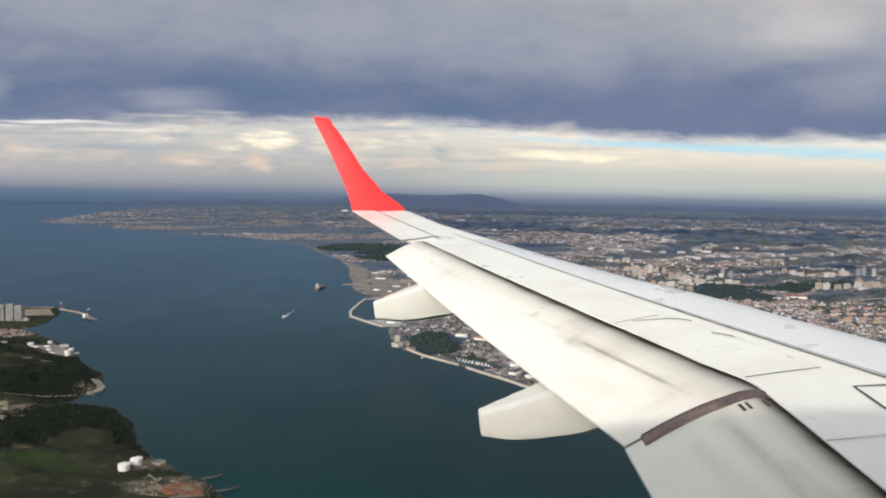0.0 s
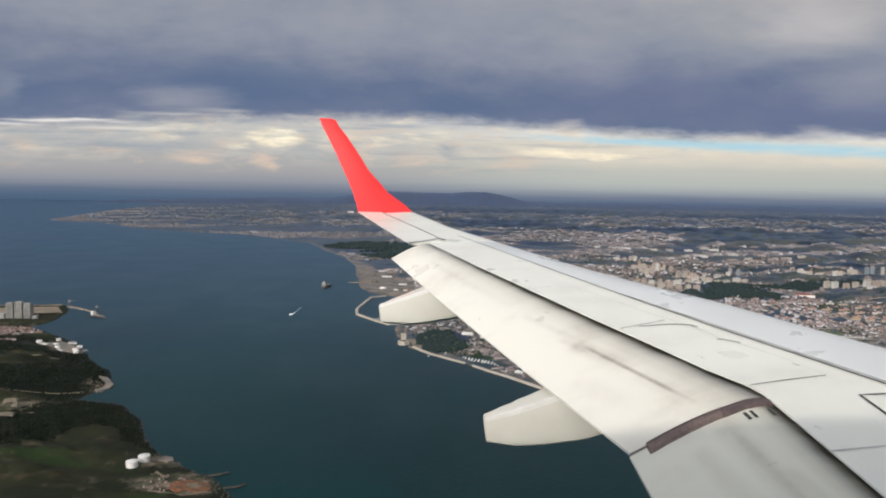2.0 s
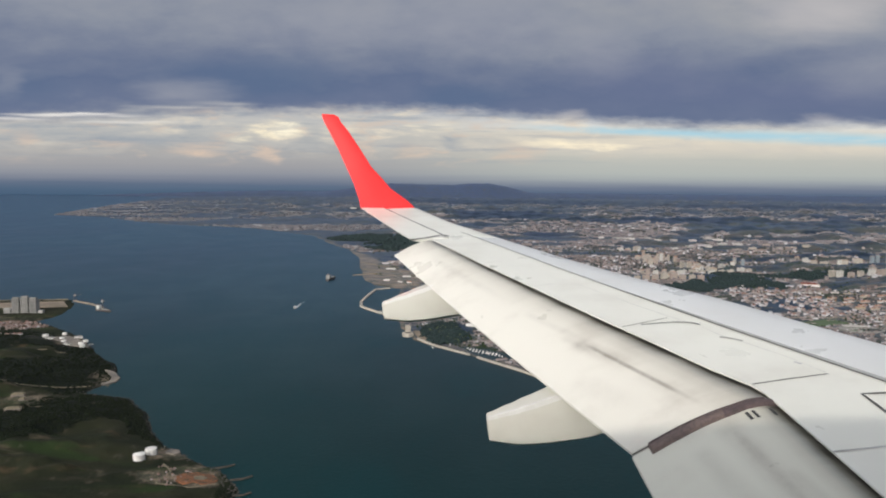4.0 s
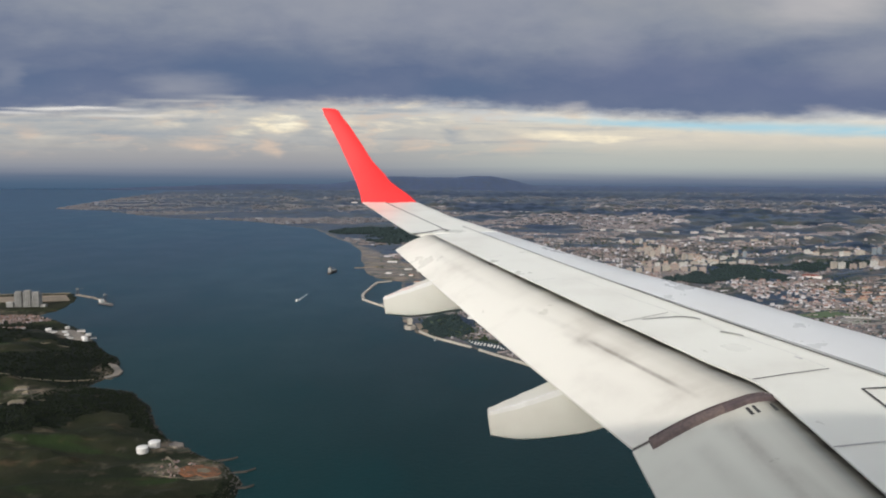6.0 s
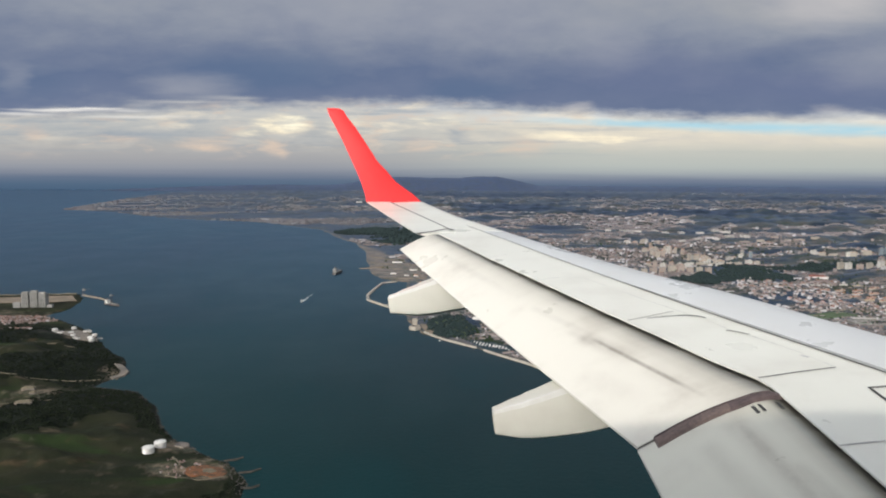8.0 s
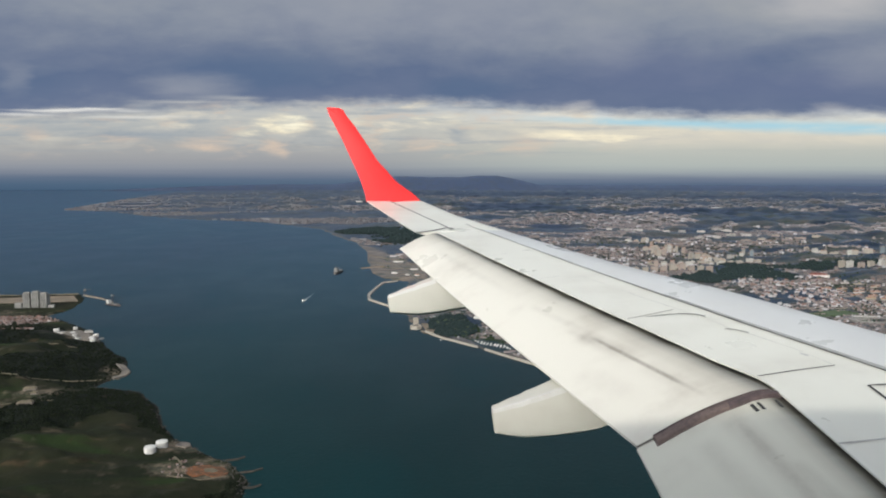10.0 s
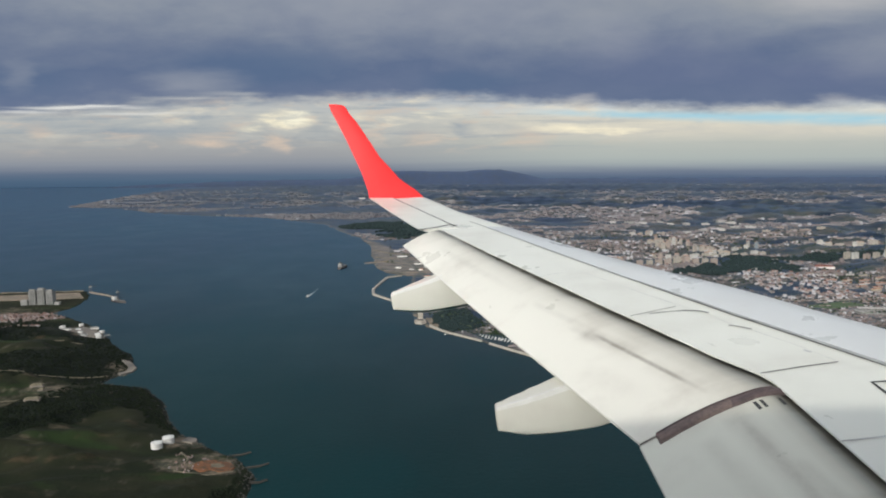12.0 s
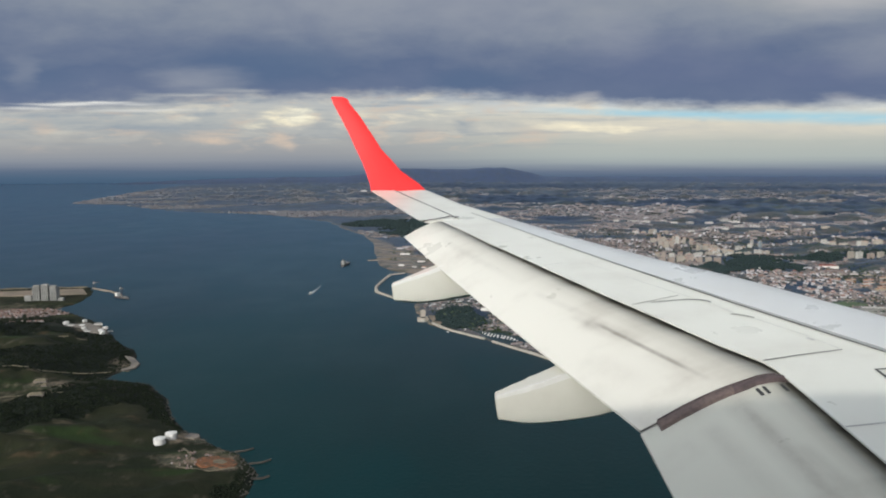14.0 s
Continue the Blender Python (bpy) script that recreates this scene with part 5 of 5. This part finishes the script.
line = [(-106.5, 222), (-99.5, 209), (-102.5, 193), (-87.5, 189), (-77.5, 177), (-68.5, 161), (-61.5, 152), (-46.5, 140), (-39.5, 130), (-38.5, 110)]
k = np.minimum((s * 9).astype(int), 8)
f = s * 9 - k
x = np.array([line[i][0] * (1 - g) + line[i + 1][0] * g for i, g in zip(k, f)]) + rng.normal(0, 1.1, n)
y = np.array([line[i][1] * (1 - g) + line[i + 1][1] * g for i, g in zip(k, f)]) + rng.normal(0, 1.1, n)
tagged(foliage("shore_rocks", "rough brown boulders along the headland shore", x, y, rng.uniform(0.08, 0.30, n), M_ROCK, 0.5), "", "rocks")
strip("works_track", [(-58.5, 141), (-54.5, 135), (-55.5, 130), (-48.5, 128.5), (-44.5, 132)], 0.4, M_TRACK, "pale track round the quarry", "road")
strip("jetty", [(-47.5, 141), (-45.1, 141.8), (-43.9, 143)], 0.28, M_ROCK, "rough stone jetty", "jetty", 0.35)
strip("jetty", [(-42.5, 135), (-40.1, 135.6), (-38.5, 137.2)], 0.30, M_ROCK, "rough stone jetty", "jetty", 0.35)
strip("jetty", [(-39.5, 128), (-37.9, 128.2), (-36.7, 129.4)], 0.26, M_ROCK, "rough stone jetty", "jetty", 0.35)


# ---- boats and ships ----
def hull_rings(length, beam, depth):
    rings = []
    for s in np.linspace(0, 1, 9):
        b = beam / 2 * min(1, (1 - s) * 3.2) ** 0.6 * (0.85 + 0.15 * min(1, s * 5))
        x, sheer = (s - 0.5) * length, depth * (0.8 + 0.35 * s * s)
        rings.append([(x, -b, sheer), (x, -b * 0.95, depth * 0.3), (x, -b * 0.5, -0.1), (x, b * 0.5, -0.1), (x, b * 0.95, depth * 0.3), (x, b, sheer)])
    return rings


def cargo_ship(x, y, turn, size, label, house=M_WHITE):
    ob = empty("cargo_ship", pose(x, y, -ALT, 0, 0, turn), label, "ship")
    loft("hull", [[(a * size, b * size, c * size) for a, b, c in r] for r in hull_rings(9.0, 1.7, 0.8)], M_STEEL, ob, "dark hull", smooth=False)
    bm = bmesh.new()
    add_box(bm, -3.0 * size, 0, 0.75 * size, 1.5 * size, 1.4 * size, 1.5 * size, bevel=0.05)
    part("bridge", bm, house, ob, "white bridge house" if house is M_WHITE else "grey bridge house")
    bm = bmesh.new()
    add_drum(bm, -3.2 * size, 0, 2.2 * size, 0.28 * size, 0.7 * size, 12)
    part("funnel", bm, M_STEEL, ob)
    for k in range(3):
        bm = bmesh.new()
        add_box(bm, (-1.2 + 1.7 * k) * size, 0, 0.8 * size, 1.3 * size, 1.2 * size, 0.25 * size, bevel=0.04)
        part("hatch", bm, M_CONCRETE, ob)
    for k in range(2):
        bm = bmesh.new()
        add_drum(bm, (-0.35 + 1.7 * k) * size, 0, 0.8 * size, 0.06 * size, 1.5 * size, 8)
        part("mast", bm, M_STEEL, ob)


cargo_ship(-160.5, 323, -28, 1.15, "small cargo ship moored at the loading pier")
cargo_ship(-71, 443, 80, 1.7, "dark ship under way in the estuary", M_CONCRETE)


def motor_boat(x, y, turn, size, label="small white motor boat", group="moored boats"):
    ob = empty("motor_boat", pose(x, y, -ALT, 0, 0, turn), label, "boat", group)
    loft("hull", [[(a * size, b * size, c * size) for a, b, c in r] for r in hull_rings(1.6, 0.5, 0.3)], M_WHITE, ob, smooth=False)
    bm = bmesh.new()
    add_box(bm, -0.1 * size, 0, 0.24 * size, 0.6 * size, 0.34 * size, 0.22 * size, bevel=0.03)
    part("cabin", bm, M_WHITE, ob)
    return ob


first = motor_boat(-72, 336, -89, 2.2, "white speedboat drawing a foaming wake", "speedboats")
wake = []
for i in range(20):
    s = i / 19
    mid = 0.9 * math.sin(s * 2.0)
    wake.append([(-0.9 - 24 * s, mid - 0.6 * (1 - 0.85 * s) + 0.14 * math.sin(i * 1.9), 0.04), (-0.9 - 24 * s, mid + 0.6 * (1 - 0.85 * s) + 0.14 * math.cos(i * 2.3), 0.04)])
verts = [p for r in wake for p in r]
part("wake", from_lists("wake", verts, [(2 * i, 2 * i + 1, 2 * i + 3, 2 * i + 2) for i in range(19) if i not in (5, 8, 10, 11, 13, 15, 17)], [M_FOAM]), None, first, "white foam")
model = motor_boat(18, 245.5, 20, 0.8)
for k in range(30):
    col, row = k % 10, k // 10
    copy_thing(model, pose(10.8 + col * 1.15 + row * 0.9 + rng.uniform(-0.2, 0.2), 252.8 - row * 2.2 - col * 0.85, -ALT, 0, 0, 60 + rng.uniform(-8, 8)))
copy_thing(model, pose(-2.4, 253.6, -ALT, 0, 0, 125))

# ---- shore of the town ----
strip("breakwater", [(-30, 406), (-37.8, 399), (-39.5, 381), (-41.3, 356), (-39.4, 341), (-30, 326), (-21, 314)], 1.3, M_WALLSTONE, "pale stone breakwater round a basin", "breakwater", 0.7)
strip("breakwater", [(-44, 474), (-52, 470), (-60, 467)], 2.4, M_SAND, "low sandy spit into the water", "breakwater", 0.4)
sheet("park_lawn", [(-6, 295), (6, 296), (12, 276), (8, 260), (2, 259), (-2, 270)], M_MEADOW, "green lawn of the waterside park", "lawn", 0.3)
sheet("lawn", [(40, 240), (52, 230), (62, 212), (50, 216), (42, 228)], M_MEADOW, "narrow green lawn behind the sea wall", "lawn", 0.3)
strip("sea_wall", [(-8.6, 266.5), (-1.2, 255.6), (11, 242.3)], 0.5, M_WALLSTONE, "long low stone sea wall", "sea wall", 0.7)
strip("sea_wall", [(13.6, 238.8), (18.8, 231.6), (26.5, 221.8), (39.5, 202.5), (61, 170)], 0.55, M_WALLSTONE, "long low stone sea wall", "sea wall", 0.7)
sheet("basin_quay", [(-30, 328), (-22, 315), (-14, 314), (-10, 330), (-18, 338), (-23, 336)], M_CONCRETE, "pale concrete quay with sheds", "quay", 0.5)
strip("shore_track", [(-40, 500), (-24, 440), (-14, 390), (-6, 350)], 1.3, M_ASPHALT, "grey road across the bare shore", "road", 0.2)
for pts, width, paint in (([(-50, 472), (-34, 462), (-14, 456)], 1.4, M_TRACK), ([(-56, 500), (-40, 486), (-18, 478)], 1.8, M_TRACK), ([(-46, 446), (-30, 443), (-12, 436)], 1.2, M_ASPHALT), ([(-50, 482), (-34, 473), (-14, 467)], 1.2, M_ASPHALT),
                          ([(-62, 545), (-48, 524), (-30, 508)], 2.0, M_TRACK), ([(-38, 421), (-26, 417), (-12, 420)], 1.0, M_TRACK)):
    strip("shore_track", pts, width, paint, "worn track across the bare shore", "road", 0.2)
for pts, width in (([(120, 640), (190, 632), (270, 606), (360, 600), (470, 612)], 1.6), ([(205, 410), (240, 402), (290, 400), (330, 392)], 0.9), ([(150, 318), (190, 309), (240, 300), (280, 292)], 1.0)):
    strip("city_road", pts, width, M_STONE, "pale grey main road through the town", "road", 0.3)
strip("promenade_road", [(-20, 330), (0, 292), (22, 262), (48, 228), (80, 190)], 1.4, M_ASPHALT, "grey shore road", "road", 0.2)


def harbour_shed(x, y, w, d, h, turn, roof):
    ob = empty("harbour_shed", pose(x, y, max(on_ground(x, y), -ALT) + 0.1, 0, 0, turn), "long white harbour shed with a shallow roof", "building", "harbour sheds")
    bm = bmesh.new()
    add_box(bm, 0, 0, 0, w, d, h)
    part("wall", bm, M_WHITE, ob)
    bm = bmesh.new()
    add_box(bm, 0, 0, h, w * 1.03, d * 1.05, 0.3, taper=0.75)
    part("roof", bm, roof, ob)


for x, y, w, d, h, turn, roof in ((-34, 436, 3.6, 1.5, 0.6, -8, M_WHITE), (-25, 428, 2.6, 1.4, 0.6, -12, M_CONCRETE), (-19, 426, 3, 1.3, 0.6, -10, M_TERRA), (-23, 326, 3, 1.4, 0.7, -50, M_CONCRETE), (-18, 321, 4, 1.4, 0.8, -20, M_WHITE), (-15, 331, 4, 1.6, 0.8, -25, M_CONCRETE), (31, 240, 3.5, 1.4, 0.6, -45, M_WHITE),
                                  (29, 228, 3, 1.5, 0.6, -45, M_WHITE), (34, 224, 3.4, 1.3, 0.7, -50, M_WHITE), (30, 268, 7, 1.2, 0.8, -35, M_TERRA), (22, 283, 6, 1.4, 0.9, -25, M_TERRA),
                                  (34, 272, 6, 1.6, 0.9, -35, M_TERRA), (40, 262, 6, 1.6, 0.9, -40, M_TERRA), (28, 287, 7, 1.6, 0.9, -25, M_TERRA), (14, 290, 5, 1.3, 0.8, -20, M_WHITE), (46, 252, 6, 1.8, 1.0, -40, M_TERRA)):
    harbour_shed(x, y, w, d, h, turn, roof)
for x, y, w, d, h, turn in ((-18, 372, 5, 1.6, 0.7, -8), (-14, 398, 4, 1.4, 0.6, 5), (-10, 366, 4, 1.4, 0.7, -12), (-22, 452, 5, 1.8, 0.8, 6), (-36, 498, 7, 2.0, 0.9, 0)):
    harbour_shed(x, y, w, d * 1.3, h, turn, M_CONCRETE if w > 4.5 else M_TERRA)

sheet("esplanade", [(-11, 282), (-5, 281), (-3, 272), (-4.5, 263.5), (-8, 267)], M_SAND, "pale paved esplanade round the fort", "pavement", 0.25)
fort = empty("fort", pose(-12.8, 274.5, -ALT, 0, 0, 12), "small pale stone waterside bastion and tower", "fort")
bm = bmesh.new()
add_drum(bm, 0, -0.6, -0.3, 2.6, 1.5, 6)
part("bastion", bm, M_WALLSTONE, fort)
bm = bmesh.new()
add_drum(bm, 0, -0.6, 1.2, 2.5, 0.25, 6, 2.4)
part("parapet", bm, M_CREAM, fort)
# dark slab on top stands in for the shade inside the bastion
bm = bmesh.new()
add_box(bm, 0, -0.6, 1.25, 2.2, 1.8, 0.24)
part("courtyard", bm, M_ROCK, fort, "dark slab for the shaded courtyard")
bm = bmesh.new()
add_box(bm, 0.4, 1.9, -0.2, 1.9, 1.7, 3.6, bevel=0.08)
tower = part("tower", bm, M_CREAM, fort)
bm = bmesh.new()
add_box(bm, 0.4, 1.9, 3.4, 1.3, 1.1, 0.7, bevel=0.06)
part("turret", bm, M_CREAM, tower)
for x, y in ((-0.45, 1.15), (1.25, 1.15), (-0.45, 2.65), (1.25, 2.65)):
    bm = bmesh.new()
    add_drum(bm, x, y, 3.0, 0.2, 0.7, 8)
    add_drum(bm, x, y, 3.7, 0.22, 0.25, 8, 0.02)
    part("corner_turret", bm, M_WALLSTONE, tower)

stadium = empty("stadium", pose(177, 281, on_ground(177, 281) - 0.1, 0, 0, -8), "oval stadium with pale stands and a green pitch", "stadium")


def oval_rings(rows, seg=48):
    return [[(a * math.cos(2 * math.pi * i / seg), b * math.sin(2 * math.pi * i / seg), z) for i in range(seg)] for a, b, z in rows]


loft("stands", oval_rings(((8.6, 5.4, 0.0), (9.0, 5.8, 1.1), (8.7, 5.5, 1.1), (5.4, 2.9, 0.3), (5.2, 2.8, 0.1))), M_CONCRETE, stadium, "pale seating bowl", smooth=False)
bm = bmesh.new()
add_box(bm, 0, 5.0, 1.2, 11.0, 2.2, 0.25, bevel=0.05)
part("stand_roof", bm, M_LIGHT, stadium, "white stand roof")
bm = bmesh.new()
add_box(bm, 0, 0, 0.12, 7.6, 3.8, 0.08, bevel=0.02)
part("pitch", bm, M_GREEN, stadium)
sheet("pitch_field", [(160, 304), (178, 307), (182, 298), (165, 295)], M_GREEN, "green training pitch by the stadium", "lawn", 0.4)
red = empty("red_hall", pose(231, 424, on_ground(231, 424) - 0.2, 0, 0, -5), "long low hall with a red roof among trees", "building")
bm = bmesh.new()
add_box(bm, 0, 0, 0, 14, 3.0, 1.6)
part("wall", bm, M_WHITE, red)
bm = bmesh.new()
add_box(bm, 0, 0, 1.6, 14.4, 3.3, 0.8, taper=0.6)
part("roof", bm, M_REDROOF, red, "red roof")
